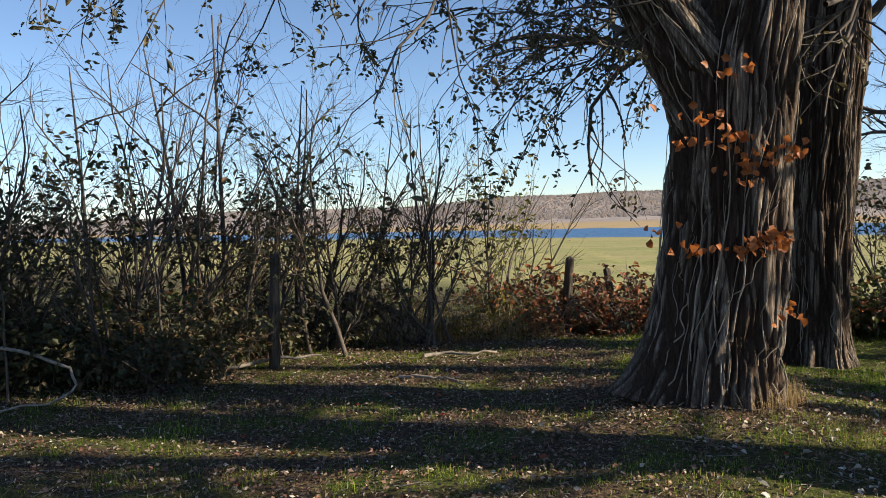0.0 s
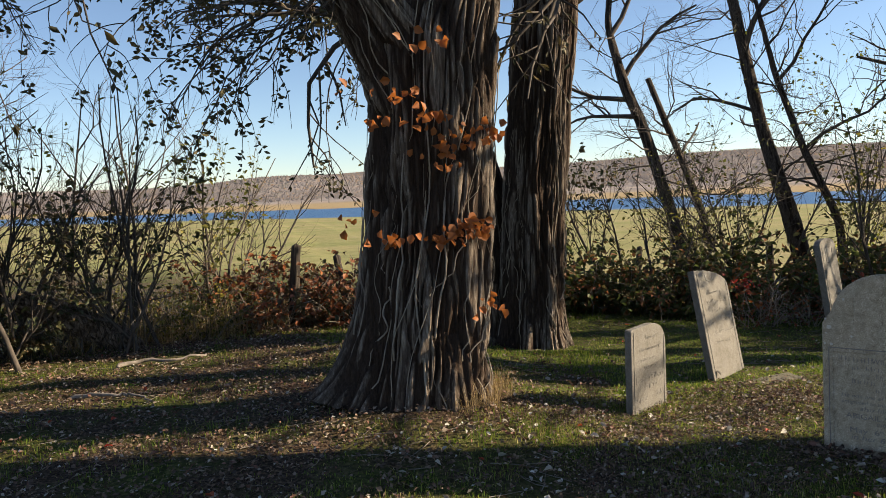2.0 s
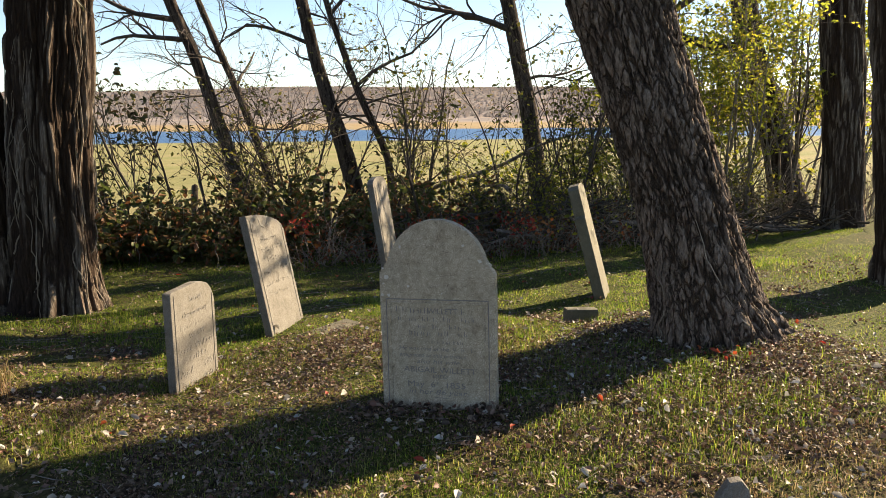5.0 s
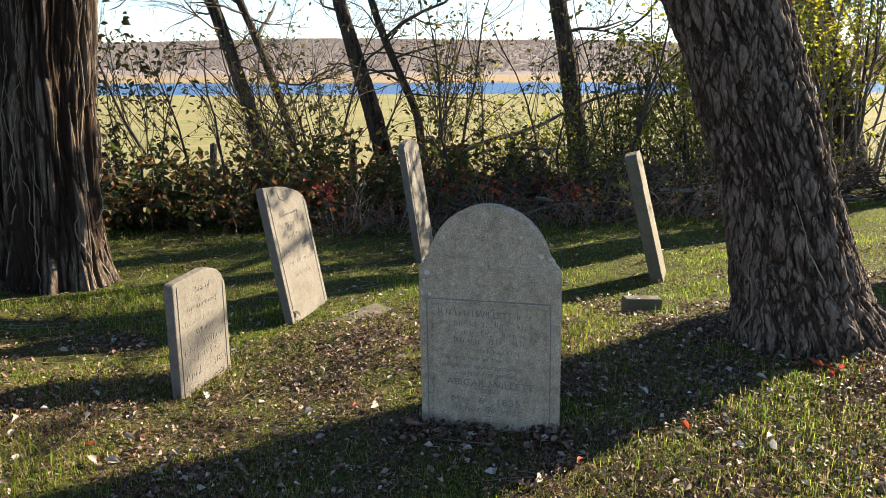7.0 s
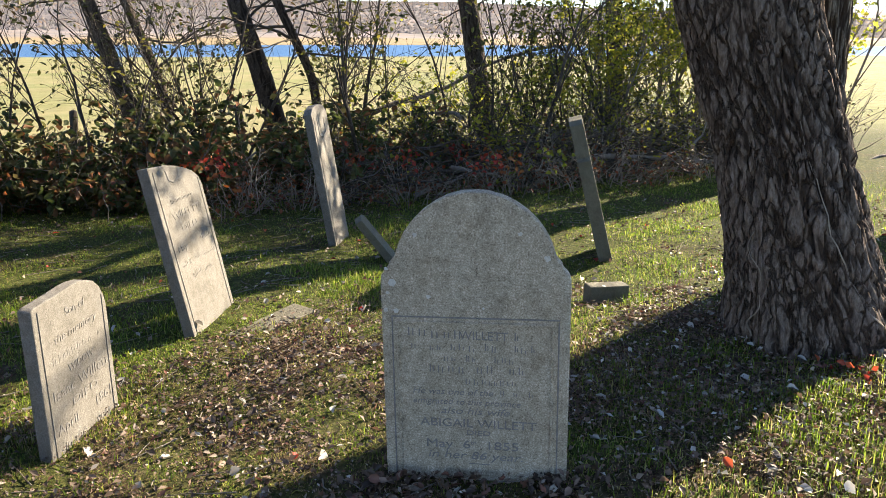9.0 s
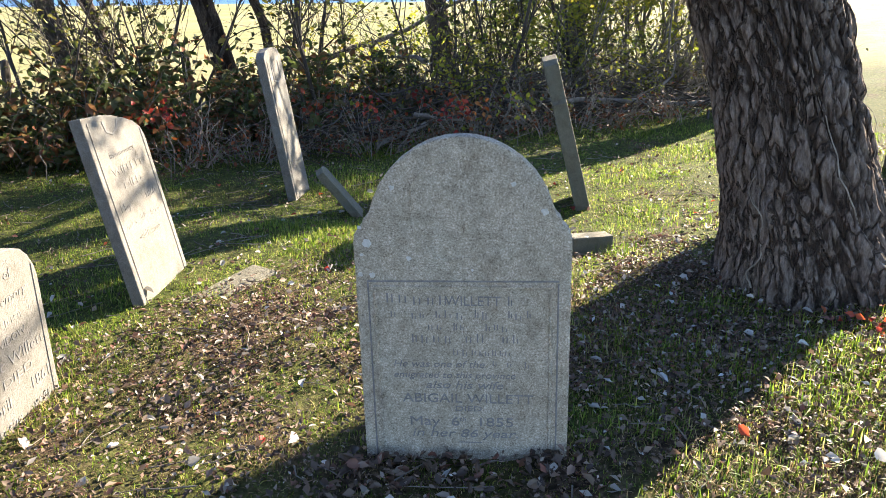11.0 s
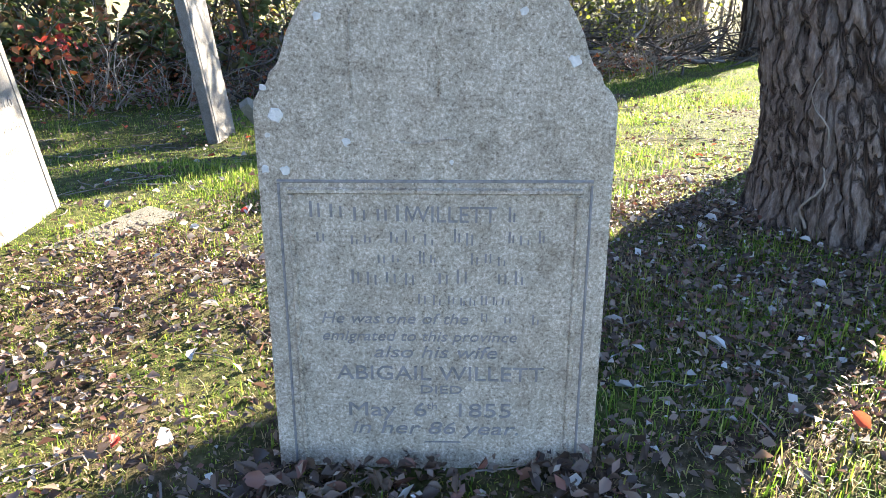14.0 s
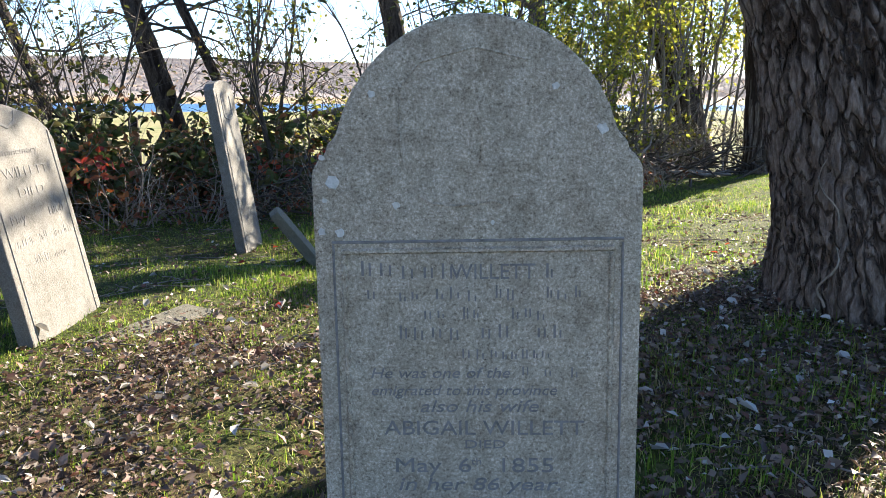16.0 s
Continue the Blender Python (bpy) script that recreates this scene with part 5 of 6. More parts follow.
part("slab", slab([(-0.26, -0.06), (0.25, -0.06), (0.27, 0.014), (-0.24, 0.008)], 0.17, M_MOSSY, bevel=0.008), M_MOSSY, flat)


# ---- hedgerow ----
def hedge_line(t):
    """Points along the overgrown fence line, 0 to 1."""
    xs = [-8.0, -4.6, -2.6, 1.0, 4.5, 7.0, 9.0, 11.0, 13.5, 16.5]
    ys = [6.4, 7.2, 8.7, 10.2, 10.7, 9.8, 8.4, 6.8, 5.4, 4.2]
    ks = np.linspace(0, 1, len(xs))
    return float(np.interp(t, ks, xs)), float(np.interp(t, ks, ys))


def sapling(label, seed, height, stems, leafy=None, bark=None, spread=0.75, thick=1.0):
    rg = random.Random(seed)
    ob = thing("sapling", label, "sapling", pose(0, 0, -50))
    o, t = {}, []
    for _ in range(stems):
        p = (rg.gauss(0, 0.16), rg.gauss(0, 0.16), -0.05)
        d = (rg.gauss(0, 0.26), rg.gauss(0, 0.26), 1)
        grow(o, t, p, d, height * rg.uniform(0.65, 1.05), rg.uniform(0.010, 0.021) * thick * height / 2.6, 0, 2, rg, {0: (6, 9), 1: (4, 7)}, spread, 0.06, 0.11, 0.0, 0.25, (0.3, 0.55), 0.25, 8)
    branch_parts(ob, o, bark or M_TWIG, 0, (6, 4, 3, 3, 3))
    if leafy:
        lv = tip_leaves(t, rg, leafy[1], leafy[2], leafy[2] * 0.62, 0.05)
        if lv:
            tagged(put("foliage", mesh_np("foliage", *lv), leafy[0], ob), kind="stuff")
    return ob


def bramble(label, seed, height, radius, leaf, canes=16, per=(4, 8), size=0.055, bark=None):
    rg = random.Random(seed)
    ob = thing("bramble", label, "bush", pose(0, 0, -50))
    o, t = {}, []
    for _ in range(canes):
        a = rg.uniform(0, 6.28)
        r = radius * rg.random()
        grow(o, t, (r * 0.6 * math.cos(a), r * 0.6 * math.sin(a), -0.04), (math.cos(a) * 0.5 + rg.gauss(0, 0.3), math.sin(a) * 0.5 + rg.gauss(0, 0.3), 1), height * rg.uniform(0.6, 1.3), 0.006, 0, 1, rg, {0: (3, 6)}, 0.9, -0.02, 0.16, 0.3, 0.4, (0.3, 0.6), 0.15, 5)
    branch_parts(ob, o, bark or M_GREY_TWIG, -1, (4, 3, 3, 3, 3))
    lv = tip_leaves(t, rg, per, size, size * 0.7, 0.06)
    if lv:
        tagged(put("foliage", mesh_np("foliage", *lv), leaf, ob), kind="stuff")
    return ob


def scatter(kinds, spots, rg, lo=0.8, hi=1.2, tip=0.06):
    """Copies of the kinds at the spots; the models themselves take the first ones."""
    used = set()
    for k, (x, y) in enumerate(spots):
        src = kinds[k % len(kinds)]
        s = rg.uniform(lo, hi)
        m = pose(x, y, ground_z(x, y), degrees_of(rg.gauss(0, tip)), degrees_of(rg.gauss(0, tip)), rg.uniform(0, 360))
        if src.name in used:
            c = copy_thing(src, m)
            c.scale = (s, s, s)
        else:
            used.add(src.name)
            src.matrix_basis = m
            src.scale = (s, s, s)


def degrees_of(a):
    return a * 57.3


rg = random.Random(21)
bare = [sapling("bare grey-brown sapling with thin upright stems", 100 + k, h, n, thick=1.5) for k, (h, n) in enumerate(((3.3, 3), (2.7, 4), (3.8, 2), (2.3, 5)))]
dark = [sapling("thin sapling with sparse dark leaves", 120 + k, h, n, (M_DARKLEAF, (1, 4), 0.08), thick=1.3) for k, (h, n) in enumerate(((2.6, 3), (2.2, 4), (3.0, 2)))]
olive = [sapling("slender shrub with sparse olive leaves", 140 + k, h, n, (M_OLIVE, (1, 3), 0.06)) for k, (h, n) in enumerate(((2.6, 4), (3.1, 3), (2.2, 5)))]
gold = [sapling("leafy shrub with yellow-green autumn leaves", 160 + k, h, n, (M_YELLOW, (5, 9), 0.065), bark=M_GREY_TWIG, spread=0.8) for k, (h, n) in enumerate(((3.2, 6), (3.8, 5), (2.6, 7)))]
low_dark = [bramble("tangled bramble with dark green and brown leaves", 200 + k, 0.75, 0.5, M_BRAMBLE, 16, (7, 12), 0.085) for k in range(3)]
# low_shade: the dark leaf colour stands in for shade in the left hedge
low_shade = [bramble("dense bramble thicket in the hedge, leaf colour darkened for its shade", 260 + k, 0.85, 0.55, M_DARKLEAF, 20, (7, 12), 0.07, M_TWIG) for k in range(3)]
low_rust = [bramble("bramble with russet and red autumn leaves", 220 + k, 0.8, 0.5, M_RUSSET, 22, (6, 10), 0.065) for k in range(2)]
low_green = [bramble("weedy bush with yellow-green leaves", 230 + k, 0.7, 0.4, M_OLIVE, 22, (6, 10), 0.045) for k in range(2)]
low_gold = [bramble("tall weedy shrub with yellow-green leaves in the hedge", 280 + k, 1.35, 0.5, M_YELLOW, 18, (3, 7), 0.055, M_TWIG) for k in range(2)]
low_bare = [bramble("bare tangled grey bramble", 240 + k, 0.8, 0.5, M_DARKLEAF, 18, (0, 2), 0.045) for k in range(2)]


def along(a, b, n, back=0.8, front=0.5):
    res = []
    for k in range(n):
        t = a + (b - a) * (k + rg.random()) / n
        x, y = hedge_line(t)
        o = rg.uniform(-front, back)
        res.append((x + 0.3 * o, y + o))
    return res


scatter(bare, along(0.02, 0.31, 22, 1.6, 0.9), rg, 0.8, 1.1)
scatter(dark, along(0.0, 0.30, 26, 1.2, 1.0) + [(-4.0, 6.6), (-3.4, 7.1), (-4.8, 6.2), (-2.9, 7.6)] + along(0.46, 0.62, 3), rg, 0.75, 1.1)
scatter(olive, along(0.46, 0.82, 10, 1.2, 0.3) + [(-1.0, 9.6), (0.2, 10.2)], rg, 0.8, 1.2)
scatter(bare, along(0.50, 0.98, 7, 1.6, 0.0), rg, 0.7, 1.1)
scatter(gold, [(13.4, 5.6), (14.4, 6.6), (13.0, 6.8), (15.0, 5.2), (16.2, 6.4), (15.4, 7.6)], rg, 1.1, 1.45)
scatter([copy_thing(q, pose(0, 0, -50)) for q in gold], [(11.8, 7.4), (12.3, 6.1), (11.0, 6.9)], rg, 0.8, 1.0)
scatter(low_dark, along(0.0, 0.20, 16, 0.6, 0.6) + along(0.40, 0.68, 24, 0.3, 0.5), rg, 0.8, 1.25)
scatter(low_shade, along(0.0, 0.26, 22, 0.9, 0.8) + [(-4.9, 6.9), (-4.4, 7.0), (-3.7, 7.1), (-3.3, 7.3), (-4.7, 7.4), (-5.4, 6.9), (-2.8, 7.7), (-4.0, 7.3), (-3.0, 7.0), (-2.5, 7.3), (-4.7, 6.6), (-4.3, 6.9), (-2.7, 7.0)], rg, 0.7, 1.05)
scatter(low_rust, [(0.7, 10.3), (1.1, 10.0), (1.6, 10.4), (2.1, 10.2), (2.6, 10.5), (1.3, 10.8), (0.4, 10.7)], rg, 0.9, 1.25)
scatter(low_green, [(-0.6, 9.9), (-0.1, 10.1), (0.2, 9.7), (0.5, 10.0), (-0.9, 10.2), (9.6, 8.0), (10.6, 7.2), (11.4, 6.6), (12.4, 6.2)], rg, 0.8, 1.2)
scatter(low_gold, [(10.0, 7.4), (10.5, 7.1), (11.0, 6.8), (11.6, 6.4), (9.4, 8.5), (9.9, 8.1), (10.4, 7.8), (10.9, 7.5), (11.4, 7.1), (11.9, 6.8), (10.2, 8.5), (10.8, 8.1), (12.5, 6.3), (8.9, 9.0)], rg, 0.8, 1.25)
scatter(low_bare, along(0.02, 0.30, 16, 0.5, 0.7) + along(0.68, 0.95, 18, 0.6, 0.4), rg, 0.8, 1.3)

low_brown = [bramble("low reddish-brown twiggy thicket at the lawn's edge", 290 + k, 0.55, 0.5, M_RUSSET, 26, (1, 3), 0.045, M_VINE) for k in range(2)]
scatter(low_brown, [(7.2, 8.3), (7.6, 8.0), (8.1, 7.6), (8.6, 7.3), (9.0, 6.95), (9.5, 6.6), (9.9, 6.3), (8.4, 7.8), (9.3, 7.1), (10.3, 6.0), (6.7, 8.6), (10.9, 5.6)], rg, 0.8, 1.2)

for k, (x, y, h, lx, r) in enumerate(((-2.95, 9.2, 4.2, -0.05, 0.036), (-3.5, 9.4, 3.9, -0.35, 0.034), (-2.2, 9.6, 3.4, 0.12, 0.028), (-4.6, 9.1, 3.6, -0.15, 0.032), (-1.2, 9.9, 2.9, 0.2, 0.024), (-5.8, 8.6, 3.6, 0.15, 0.032))):
    plain_tree("sapling", "bare dark young tree with forking branches in the hedge", x, y, [(0, 0, 0), (lx * 0.2, 0.02, h * 0.25), (lx * 0.6, 0.05, h * 0.6), (lx * 1.4, 0.1, h)], [r, r * 0.85, r * 0.6, r * 0.25], 300 + k, "furrow", 14, 30,
               [((lx * (0.2 + 0.2 * q), 0.03, h * (0.3 + 0.12 * q)), (0.8 * (-1) ** q, 0.3 * (-1) ** (q // 2), 1.1), h * (0.42 - 0.03 * q), r * 0.42) for q in range(5)], kids=((4, 6), (3, 5)), amp=0.04, mat=M_TWIG, up=0.05)

# Tall dry weeds at the foot of the hedge.
def weeds(name, label, spots, rg, material, height, per=260, size=0.28):
    P, D, L, W = [], [], [], []
    for x, y in spots:
        for _ in range(per):
            px, py = x + rg.gauss(0, size), y + rg.gauss(0, size)
            P.append((px, py, ground_z(px, py) - 0.01))
            a = rg.uniform(0, 6.28)
            q = abs(rg.gauss(0, 0.75))
            D.append((q * math.cos(a), q * math.sin(a), 0))
            L.append(height * rg.uniform(0.4, 1.1))
            W.append(rg.uniform(0.002, 0.0045))
    v, f = blades(np.array(P), np.array(D), np.array(L), np.array(W))
    return tagged(put(name, mesh_np(name, v, f), material), label, "dry grass", kind="stuff")


weeds("dry_weeds", "tall dry tan weeds along the old fence", [(-1.4, 9.5), (-0.9, 9.6), (-0.5, 9.7), (-0.1, 9.8), (0.3, 9.7), (0.7, 9.6), (0.1, 10.2), (-0.6, 10.2), (-2.6, 8.9), (-3.2, 8.7)], rg, M_STRAW, 0.75, 240)
weeds("green_weeds", "rank green weeds at the foot of the hedge", along(0.44, 0.72, 24, 0.3, 0.4), rg, M_GRASS, 0.32, 130)

# ---- posts, logs, fallen branches ----
def fence_post(x, y, h, r, lean, label):
    ob = thing("fence_post", label, "fence post", pose(x, y, ground_z(x, y) - 0.1, lean[0], lean[1], 20), "old fence posts")
    G = bark_grid([(0, 0, 0), (0, 0, h * 0.5), (0.01, 0.01, h + 0.08), (0.01, 0.01, h + 0.1)], [r, r * 0.96, r * 0.92, 0.004], 40, 50, "shag", 0.0, x * 3, 0.25)
    put("post", grid_mesh("post", G), M_POST, ob, soft=True)
    return ob


for x, y, h, r, lean in ((-1.95, 7.72, 1.2, 0.055, (0, 2)), (8.6, 10.9, 0.86, 0.06, (0, -2)), (7.1, 12.4, 0.8, 0.055, (2, 4)), (5.6, 11.9, 0.85, 0.055, (0, -3)), (10.9, 9.9, 0.9, 0.055, (1, 2)), (-5.6, 8.0, 1.1, 0.055, (-2, -4)), (1.25, 10.1, 1.05, 0.06, (3, 4)), (2.0, 10.3, 0.9, 0.05, (-2, -9))):
    fence_post(x, y, h, r, lean, "weathered round wooden fence post among the brush")


def log_thing(name, label, path, radii, seed, material, sides=26, rings=60, style="shag", amp=0.3):
    x, y, z = path[0]
    ob = thing(name, label, "fallen wood", pose(x, y, 0))
    G = bark_grid([(p[0] - x, p[1] - y, p[2]) for p in path], radii, sides, rings, style, 0.0, seed, amp)
    put("wood", grid_mesh("wood", G), material, ob, soft=True)
    return ob


log_thing("log", "dark rotting log propped in the hedge", [(-1.50, 9.20, 0.60), (-1.2, 9.25, 0.45), (-0.85, 9.28, 0.26), (-0.5, 9.3, 0.08), (-0.35, 9.32, 0.0)], [0.12, 0.15, 0.15, 0.12, 0.03], 4.0, M_FURROW, 40, 60, "furrow", 0.8)
log_thing("stump", "pale broken stump among the russet brambles", [(1.45, 10.35, -0.05), (1.5, 10.4, 0.12), (1.62, 10.42, 0.24)], [0.17, 0.14, 0.05], 6.0, M_GREY_TWIG)


def stick(path, r, label="bare fallen branch lying on the litter"):
    x, y = path[0][:2]
    ob = thing("fallen_branch", label, "branch", pose(x, y, ground_z(x, y)))
    n = 14
    pts = np.array(path, float)
    k = np.linspace(0, len(pts) - 1, n)
    P = np.stack([np.interp(k, np.arange(len(pts)), pts[:, c]) for c in range(3)], axis=1)
    for _ in range(2):
        P[1:-1] = (P[:-2] + 2 * P[1:-1] + P[2:]) / 4
    P[:, 2] += gh(P[:, 0], P[:, 1]) - ground_z(x, y)
    P[:, 0] -= x
    P[:, 1] -= y
    P[:, :2] += np.array([[rg.gauss(0, 0.016), rg.gauss(0, 0.016)] for _ in range(n)])
    P[1:-1, 2] += np.array([abs(rg.gauss(0, 0.012)) for _ in range(n - 2)])
    v, f = tubes([(P, np.linspace(r, r * 0.45, n))], 8)
    put("stick", mesh_np("stick", v, f), M_GREY_TWIG, ob, soft=True)
    return ob


stick([(-4.1, 6.35, 0.52), (-3.7, 6.3, 0.44), (-3.42, 6.25, 0.36), (-3.12, 6.2, 0.22), (-3.22, 6.1, 0.10), (-3.45, 5.95, 0.04), (-4.0, 5.85, 0.02)], 0.017, "pale crooked fallen branch curling off the ground")
stick([(-0.45, 8.2, 0.02), (-0.2, 8.3, 0.05), (0.1, 8.15, 0.03), (0.35, 8.35, 0.04)], 0.022)
stick([(-2.6, 7.5, 0.02), (-2.1, 7.75, 0.06), (-1.5, 7.95, 0.10)], 0.025)
stick([(-0.6, 7.1, 0.02), (-0.2, 6.95, 0.03), (0.05, 6.75, 0.02)], 0.018)
stick([(1.2, 10.0, 0.45), (0.8, 9.8, 0.25), (0.4, 9.7, 0.03)], 0.016)
stick([(9.8, 6.6, 0.30), (10.6, 6.3, 0.22), (11.6, 5.6, 0.10), (12.2, 5.1, 0.04)], 0.035)
stick([(8.2, 7.6, 0.05), (8.9, 7.4, 0.2), (9.6, 7.5, 0.18), (10.4, 7.2, 0.3)], 0.03)
stick([(12.6, 5.4, 0.03), (12.0, 5.9, 0.10), (11.4, 6.6, 0.25)], 0.03)
stick([(9.2, 9.3, 0.7), (10.2, 8.9, 0.95), (11.2, 8.6, 1.4), (12.0, 8.2, 1.6)], 0.035, "dead branch hung up in the hedge")

# Heap of cut brush by the lawn's edge.
heap = thing("brush_pile", "heap of bare grey cut branches at the lawn's edge", "brush pile", pose(10.3, 6.75, ground_z(10.3, 6.75)))
hp = []
for k in range(420):
    t = rg.uniform(-1, 1)
    cx, cy = 2.8 * t, -1.9 * t + rg.gauss(0, 0.35)
    a, L = rg.uniform(0, 6.28), rg.uniform(0.3, 1.1)
    z = abs(rg.gauss(0, 0.22)) * (1.2 - abs(t) * 0.6)
    q, d, pts = Vector((cx, cy, z)), Vector((math.cos(a), math.sin(a), rg.gauss(0.05, 0.3))).normalized(), []
    for s in range(6):
        pts.append(np.array(q))
        d = (d + Vector((rg.gauss(0, 0.2), rg.gauss(0, 0.2), rg.gauss(0, 0.15)))).normalized()
        q = q + d * L / 5
        q.z = max(q.z, 0.0)
    hp.append((np.array(pts), np.linspace(rg.uniform(0.005, 0.018), 0.003, 6)))
for p in hp[:36]:
    put("branch", mesh_np("branch", *tubes([(p[0], p[1] * 1.6)], 6)), M_GREY_TWIG, heap, soft=True)
v, f = tubes(hp[36:], 4)
tagged(put("branchwork", mesh_np("branchwork", v, f), M_TWIG, heap), kind="stuff")

# Scarlet leaf clumps in the hedge.
def leaf_clump(x, y, z, n, material, label, size=0.06, r=0.09):
    ob = thing("creeper_clump", label, "creeper leaves", pose(x, y, z))
    pos = [(rg.gauss(0, r), rg.gauss(0, r), rg.gauss(0, r * 0.8)) for _ in range(n)]
    v, f = leaves(pos, [(rg.gauss(0, 1), rg.gauss(0, 1), rg.gauss(-0.4, 0.6)) for _ in range(n)], [(rg.gauss(-0.4, 0.5), rg.gauss(-0.6, 0.5), rg.gauss(0.5, 0.4)) for _ in range(n)], [size * rg.uniform(0.7, 1.3) for _ in range(n)], [size * 0.75] * n)
    put("foliage", mesh_np("foliage", v, f), material, ob)
    t, fcs = tubes([(np.array([(0, 0, ground_z(x, y) - z), (0.02, 0, (ground_z(x, y) - z) * 0.6), (0, 0.03, (ground_z(x, y) - z) * 0.3), (0, 0, 0.02)]), np.array([0.005, 0.005, 0.004, 0.003]))], 4)
    put("stem", mesh_np("stem", t, fcs), M_GREY_TWIG, ob)


for x, y, z, n, m_ in ((6.45, 8.45, 0.30, 26, M_RED), (6.3, 8.3, 0.20, 18, M_ORANGE), (7.85, 7.42, 0.28, 22, M_RED), (8.4, 6.85, 0.26, 24, M_RED), (8.55, 6.7, 0.20, 16, M_ORANGE), (8.8, 6.4, 0.26, 16, M_YELLOW), (6.55, 9.0, 0.16, 16, M_RED), (6.75, 9.1, 0.34, 12, M_ORANGE), (7.95, 8.15, 0.18, 20, M_RED), (8.15, 8.1, 0.30, 12, M_ORANGE), (8.95, 7.6, 0.20, 16, M_RED), (9.15, 7.35, 0.28, 14, M_ORANGE), (5.6, 8.95, 0.14, 12, M_RUSSET), (5.0, 9.6, 0.2, 12, M_RUSSET)):
    leaf_clump(x, y, z, n, m_, "clump of scarlet and orange creeper leaves in the hedge")
leaf_clump(5.46, 3.05, ground_z(5.46, 3.05) + 0.03, 18, M_RED, "scarlet creeper leaves at the foot of the leaning tree", 0.034, 0.05)

# ---- grass and litter ----
ra = np.random.RandomState(7)


def lawn(name, label, n, xlo, xhi, ylo, yhi, keep, L, W, material, lean=0.45, clump=0.0):
    x, y = ra.uniform(xlo, xhi, n), ra.uniform(ylo, yhi, n)
    k = ra.uniform(0, 1, n) < keep(x, y)
    x, y = x[k], y[k]
    n = len(x)
    P = np.stack([x, y, gh(x, y) - 0.008], axis=1)
    a = ra.uniform(0, 2 * np.pi, n)
    q = np.abs(ra.normal(0, lean, n))
    D = np.stack([q * np.cos(a), q * np.sin(a), np.zeros(n)], axis=1)
    tall = 0.55 + 0.9 * smooth(-0.2, 0.8, vn(x * 1.6, y * 1.6, 2.0))
    v, f = blades(P, D, ra.uniform(*L, n) * tall, ra.uniform(*W, n))
    return tagged(put(name, mesh_np(name, v, f), material), label, "grass", kind="stuff")


def hedge_y(x):
    return np.interp(x, [-8.0, -4.6, -2.6, 1.0, 4.5, 7.0, 9.0, 11.0, 13.5, 16.5], [6.4, 7.2, 8.7, 10.2, 10.7, 9.8, 8.4, 6.8, 5.4, 4.2])


def inside(x, y):
    return (y < hedge_y(x) + 0.6).astype(float)


lawn("grass", "autumn lawn grass, bright green and straw", 300000, -5, 11, 0.5, 11, lambda x, y: inside(x, y) * (0.98 - 0.80 * litter_zone(x, y)) * (0.55 + 0.45 * smooth(-0.5, 0.4, vn(x * 2.2, y * 2.2, 4.0))), (0.022, 0.072), (0.0028, 0.0058), M_GRASS, 0.7)
lawn("grass", "finer lawn grass round the large headstone", 170000, 2.4, 6.4, 1.8, 6.0, lambda x, y: (0.95 - 0.45 * litter_zone(x, y)) * (1 - 0.5 * bump_at(x, y, 5.1, 3.2, 0.9)), (0.016, 0.055), (0.0016, 0.0036), M_GRASS, 0.8)
lawn("straw_grass", "dry straw blades lying in the turf", 80000, -5, 12, 0.5, 10, lambda x, y: inside(x, y) * (0.22 + 0.3 * bump_at(x, y, 4.6, 2.4, 1.0)), (0.03, 0.08), (0.002, 0.0035), M_STRAW, 1.4)

lawn("grass", "thick sunlit grass on the open lawn behind the graves", 240000, 3.2, 12.5, 4.4, 10.0, lambda x, y: inside(x, y) * smooth(4.4, 5.6, y + 0.35 * (x - 4)) * (0.35 + 0.65 * smooth(-0.4, 0.3, vn(x * 1.9, y * 1.9, 7.0))), (0.020, 0.058), (0.002, 0.0042), M_GRASS, 0.8)

# Tufts of longer grass.
weeds("grass_tuft", "long green grass tufts in the litter", [(5.02, 3.79), (4.72, 2.95), (4.85, 3.05), (5.0, 2.98), (4.55, 3.0), (3.55, 3.35), (4.35, 3.3), (4.1, 2.9), (6.1, 4.3), (5.5, 2.3), (5.15, 2.75), (4.3, 2.75), (3.9, 3.1)] + [(rg.uniform(4.4, 5.7), rg.uniform(2.4, 3.7)) for _ in range(34)], rg, M_GRASS, 0.095, 150, 0.09)
tuft_spots = [(rg.uniform(-2.6, 8.5), rg.uniform(2.2, 8.2)) for _ in range(150)] + [(rg.uniform(-2.2, 2.2), rg.uniform(4.05, 4.5)) for _ in range(34)]
weeds("grass_tuft", "scattered tufts of bright green grass", tuft_spots, rg, M_GRASS, 0.075, 80, 0.07)
weeds("straw_tuft", "matted dead grass on the hump beside the leaning tree", [(rg.uniform(4.0, 5.6), rg.uniform(1.9, 2.9)) for _ in range(46)], rg, M_STRAW, 0.07, 90, 0.09)
weeds("straw_tuft", "dry russet grass standing at the old tree's foot", [(2.42, 5.55), (2.5, 5.7), (2.34, 5.45), (2.55, 5.85), (2.2, 5.42)], rg, M_STRAW, 0.25, 90, 0.06)


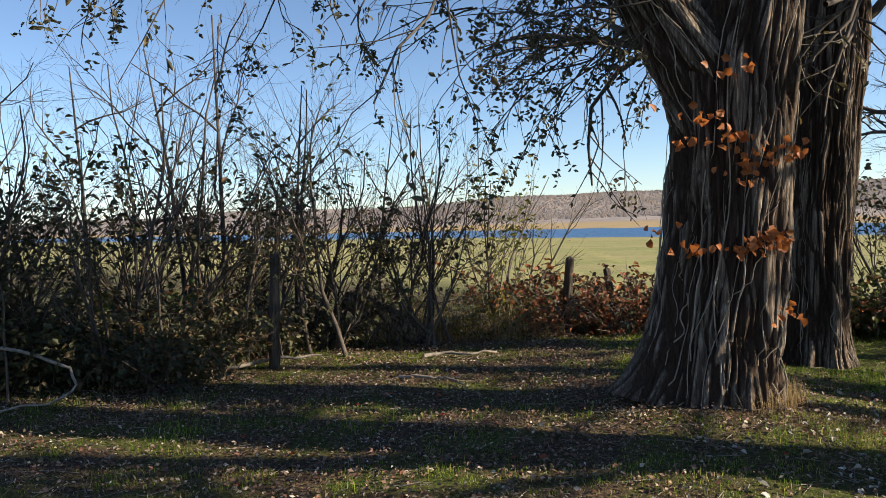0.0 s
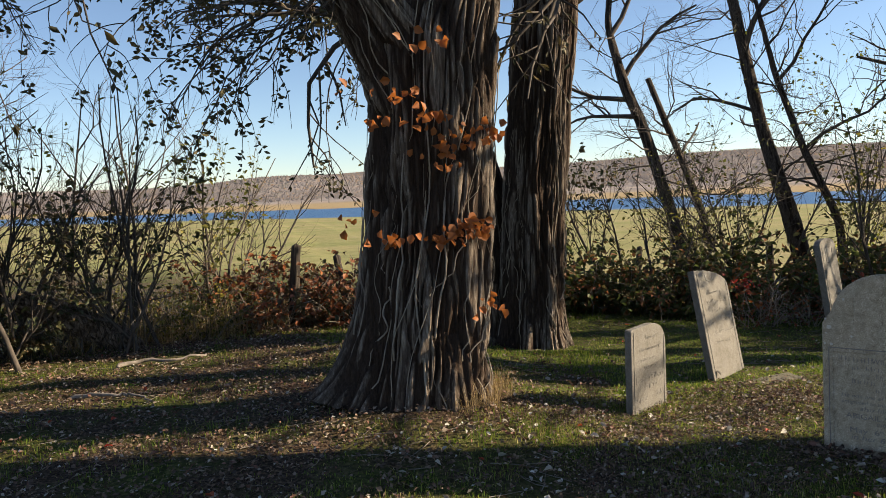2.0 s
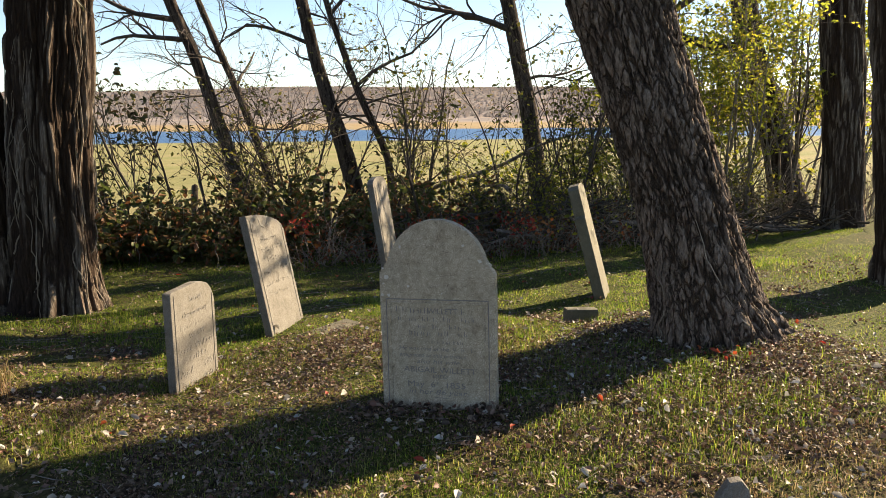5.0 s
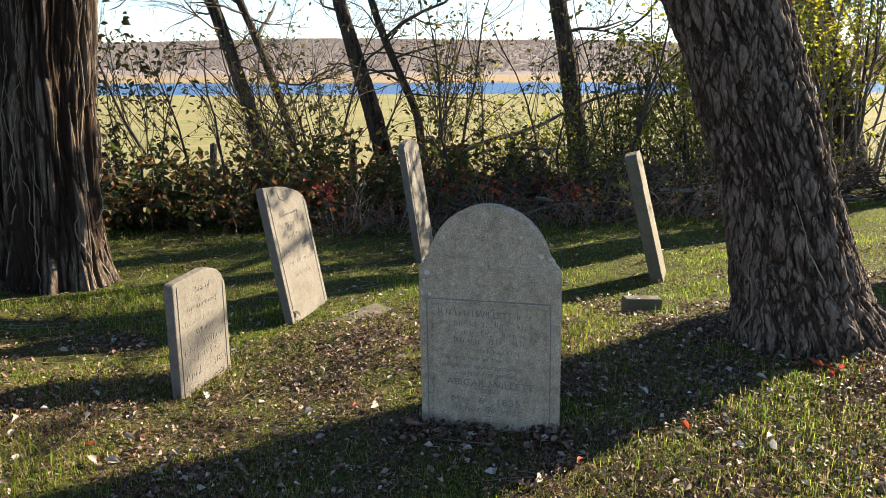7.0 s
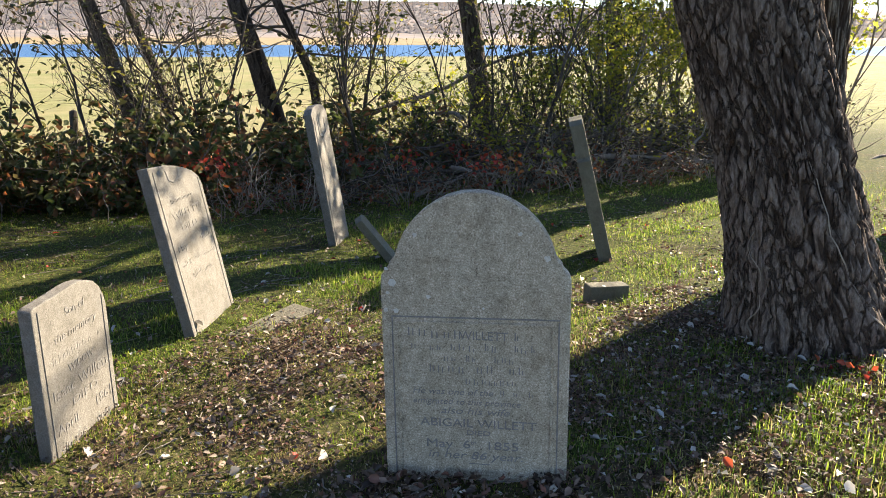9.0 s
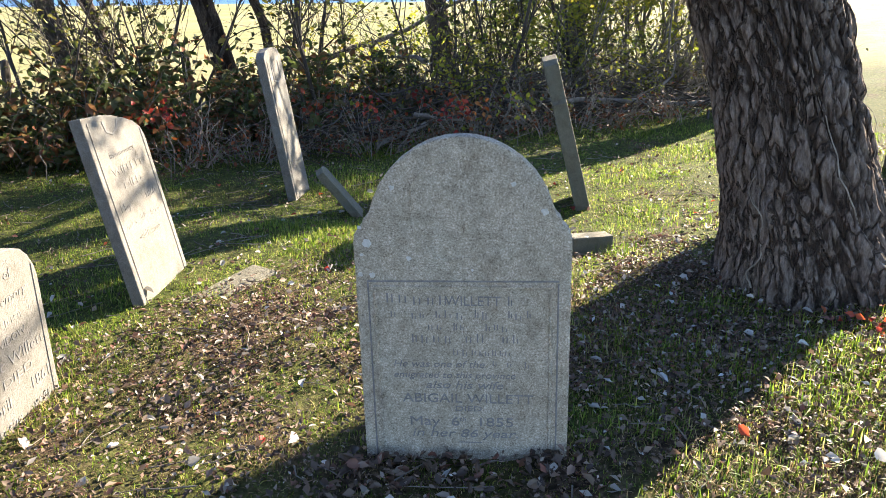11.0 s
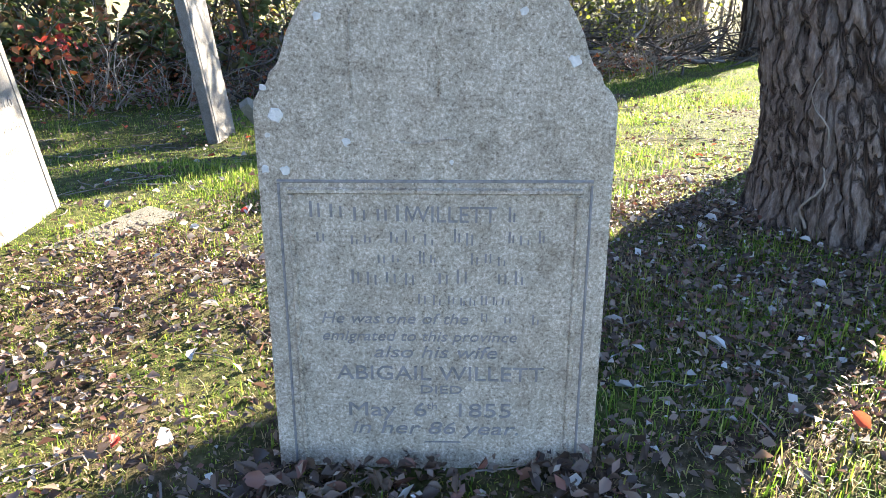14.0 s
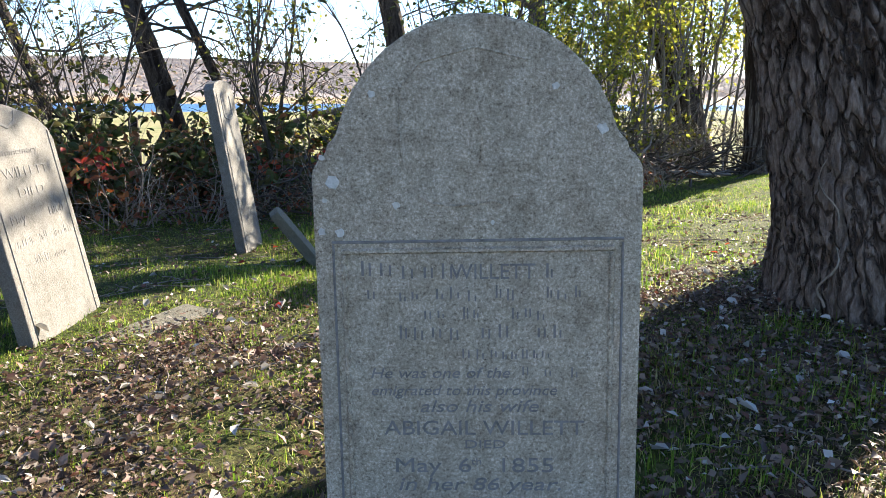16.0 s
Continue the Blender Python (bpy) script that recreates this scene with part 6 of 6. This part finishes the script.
def litter(name, label, n, xlo, xhi, ylo, yhi, keep, L, material, curl=0.35, rest=0.009):
    x, y = ra.uniform(xlo, xhi, n), ra.uniform(ylo, yhi, n)
    k = ra.uniform(0, 1, n) < keep(x, y)
    x, y = x[k], y[k]
    n = len(x)
    a = ra.uniform(0, 2 * np.pi, n)
    P = np.stack([x, y, gh(x, y) + ra.uniform(0.001, rest * 4, n)], axis=1)
    D = np.stack([np.cos(a), np.sin(a), ra.normal(0, curl * 0.6, n)], axis=1)
    N = np.stack([ra.normal(0, curl, n), ra.normal(0, curl, n), np.ones(n)], axis=1)
    l = ra.uniform(*L, n)
    w = l * ra.uniform(0.4, 0.75, n)
    v, f = leaves(P, D, N, l, w, 0.3, 0.36) if L[1] >= 0.05 else flakes(P, D, N, l, w)
    return tagged(put(name, mesh_np(name, v, f), material), label, "fallen leaves", kind="stuff")


litter("leaf_litter", "brown and tan fallen leaves over the ground", 190000, -6, 10, 1.5, 10.5, lambda x, y: inside(x, y) * (0.05 + 0.85 * litter_zone(x, y)), (0.014, 0.042), M_LITTER, 0.8)
litter("bleached_leaves", "scattered pale bleached leaves on the litter", 9000, -4, 9, 1.0, 9.0, lambda x, y: inside(x, y) * (0.08 + 0.5 * litter_zone(x, y)), (0.008, 0.03), M_WHITELEAF, 0.6, 0.010)
litter("bleached_leaves", "larger curled white leaves lying on the turf", 900, 1.5, 7, 1.5, 6.5, lambda x, y: 0.3 + 0.5 * litter_zone(x, y), (0.03, 0.06), M_WHITELEAF, 0.7, 0.010)
litter("red_leaves", "a few fresh red and orange fallen leaves", 360, -2, 9, 1.5, 9.0, lambda x, y: 0.35 + 0 * x, (0.03, 0.06), M_RED, 0.5, 0.010)

litter("leaf_litter", "small tan and grey leaves under the leaning tree", 16000, 4.6, 6.3, 2.3, 4.2, lambda x, y: 0.35 + 0.5 * smooth(-0.3, 0.4, vn(x * 3.1, y * 3.1, 8.0)), (0.010, 0.032), M_LITTER, 0.8)
litter("bleached_leaves", "bleached leaf scraps under the leaning tree", 700, 4.5, 6.3, 2.3, 4.3, lambda x, y: 0.6 + 0 * x, (0.008, 0.035), M_WHITELEAF, 0.7)
litter("leaf_crumbs", "fine crumbled leaf litter round the headstone", 60000, 2.4, 6.4, 1.6, 5.8, lambda x, y: 0.35 + 0.5 * litter_zone(x, y), (0.006, 0.022), M_LITTER, 0.8)
lawn("dead_grass", "short dead grass in the turf near the headstone", 80000, 2.4, 6.4, 1.6, 5.8, lambda x, y: 0.85 + 0 * x, (0.02, 0.06), (0.0014, 0.0032), M_STRAW, 1.2)

litter("leaf_litter", "curled brown leaves gathered at the foot of the large headstone", 900, 3.75, 4.45, 3.6, 4.3, lambda x, y: 0.75 * np.exp(-(((x - 4.129) * 0.875 + (y - 3.985) * 0.485 + 0.07) / 0.09) ** 2), (0.016, 0.05), M_LITTER, 0.8, 0.010)

# Fine twigs on the litter.
tw = []
for _ in range(1500):
    x, y = rg.uniform(-4, 9), rg.uniform(1.5, 9)
    a, L = rg.uniform(0, 6.28), rg.uniform(0.06, 0.28)
    P = np.array([(x + math.cos(a) * L * t + rg.gauss(0, 0.006), y + math.sin(a) * L * t + rg.gauss(0, 0.006), 0) for t in (0, 0.33, 0.66, 1)])
    P[:, 2] = gh(P[:, 0], P[:, 1]) + 0.012
    tw.append((P, np.linspace(0.003, 0.0014, 4)))
v, f = tubes(tw, 4)
tagged(put("twig_litter", mesh_np("twig_litter", v, f), M_GREY_TWIG), "small dry twigs strewn over the ground", "twigs", kind="stuff")

# Bare woods on the far hills; distance haze is put into the crown colours.
M_HAZED_WOODS = leaf_material("hazed_wood_crown", [(0.0, (0.24, 0.22, 0.23)), (0.35, (0.28, 0.25, 0.25)), (0.6, (0.31, 0.27, 0.255)), (0.75, (0.21, 0.21, 0.195)), (0.86, (0.27, 0.245, 0.245)), (0.95, (0.38, 0.27, 0.19)), (1.0, (0.32, 0.26, 0.21))], 0.45, 0.95)
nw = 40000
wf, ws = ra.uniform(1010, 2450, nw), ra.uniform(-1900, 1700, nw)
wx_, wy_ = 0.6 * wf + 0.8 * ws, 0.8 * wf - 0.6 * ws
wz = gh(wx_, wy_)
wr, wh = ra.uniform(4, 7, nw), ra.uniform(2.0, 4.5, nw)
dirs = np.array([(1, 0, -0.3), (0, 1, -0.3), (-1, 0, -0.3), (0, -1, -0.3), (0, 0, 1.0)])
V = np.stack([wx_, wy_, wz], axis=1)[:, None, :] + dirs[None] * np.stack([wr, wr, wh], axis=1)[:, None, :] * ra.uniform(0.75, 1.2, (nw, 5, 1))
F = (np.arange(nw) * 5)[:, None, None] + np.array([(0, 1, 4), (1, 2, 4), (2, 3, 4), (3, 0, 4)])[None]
tagged(put("far_woods", mesh_np("far_woods", V.reshape(-1, 3), F.reshape(-1, 3)), M_HAZED_WOODS, soft=True), "leafless woods on the hills beyond the river, distance haze in their pale grey-brown", "woods", kind="stuff")
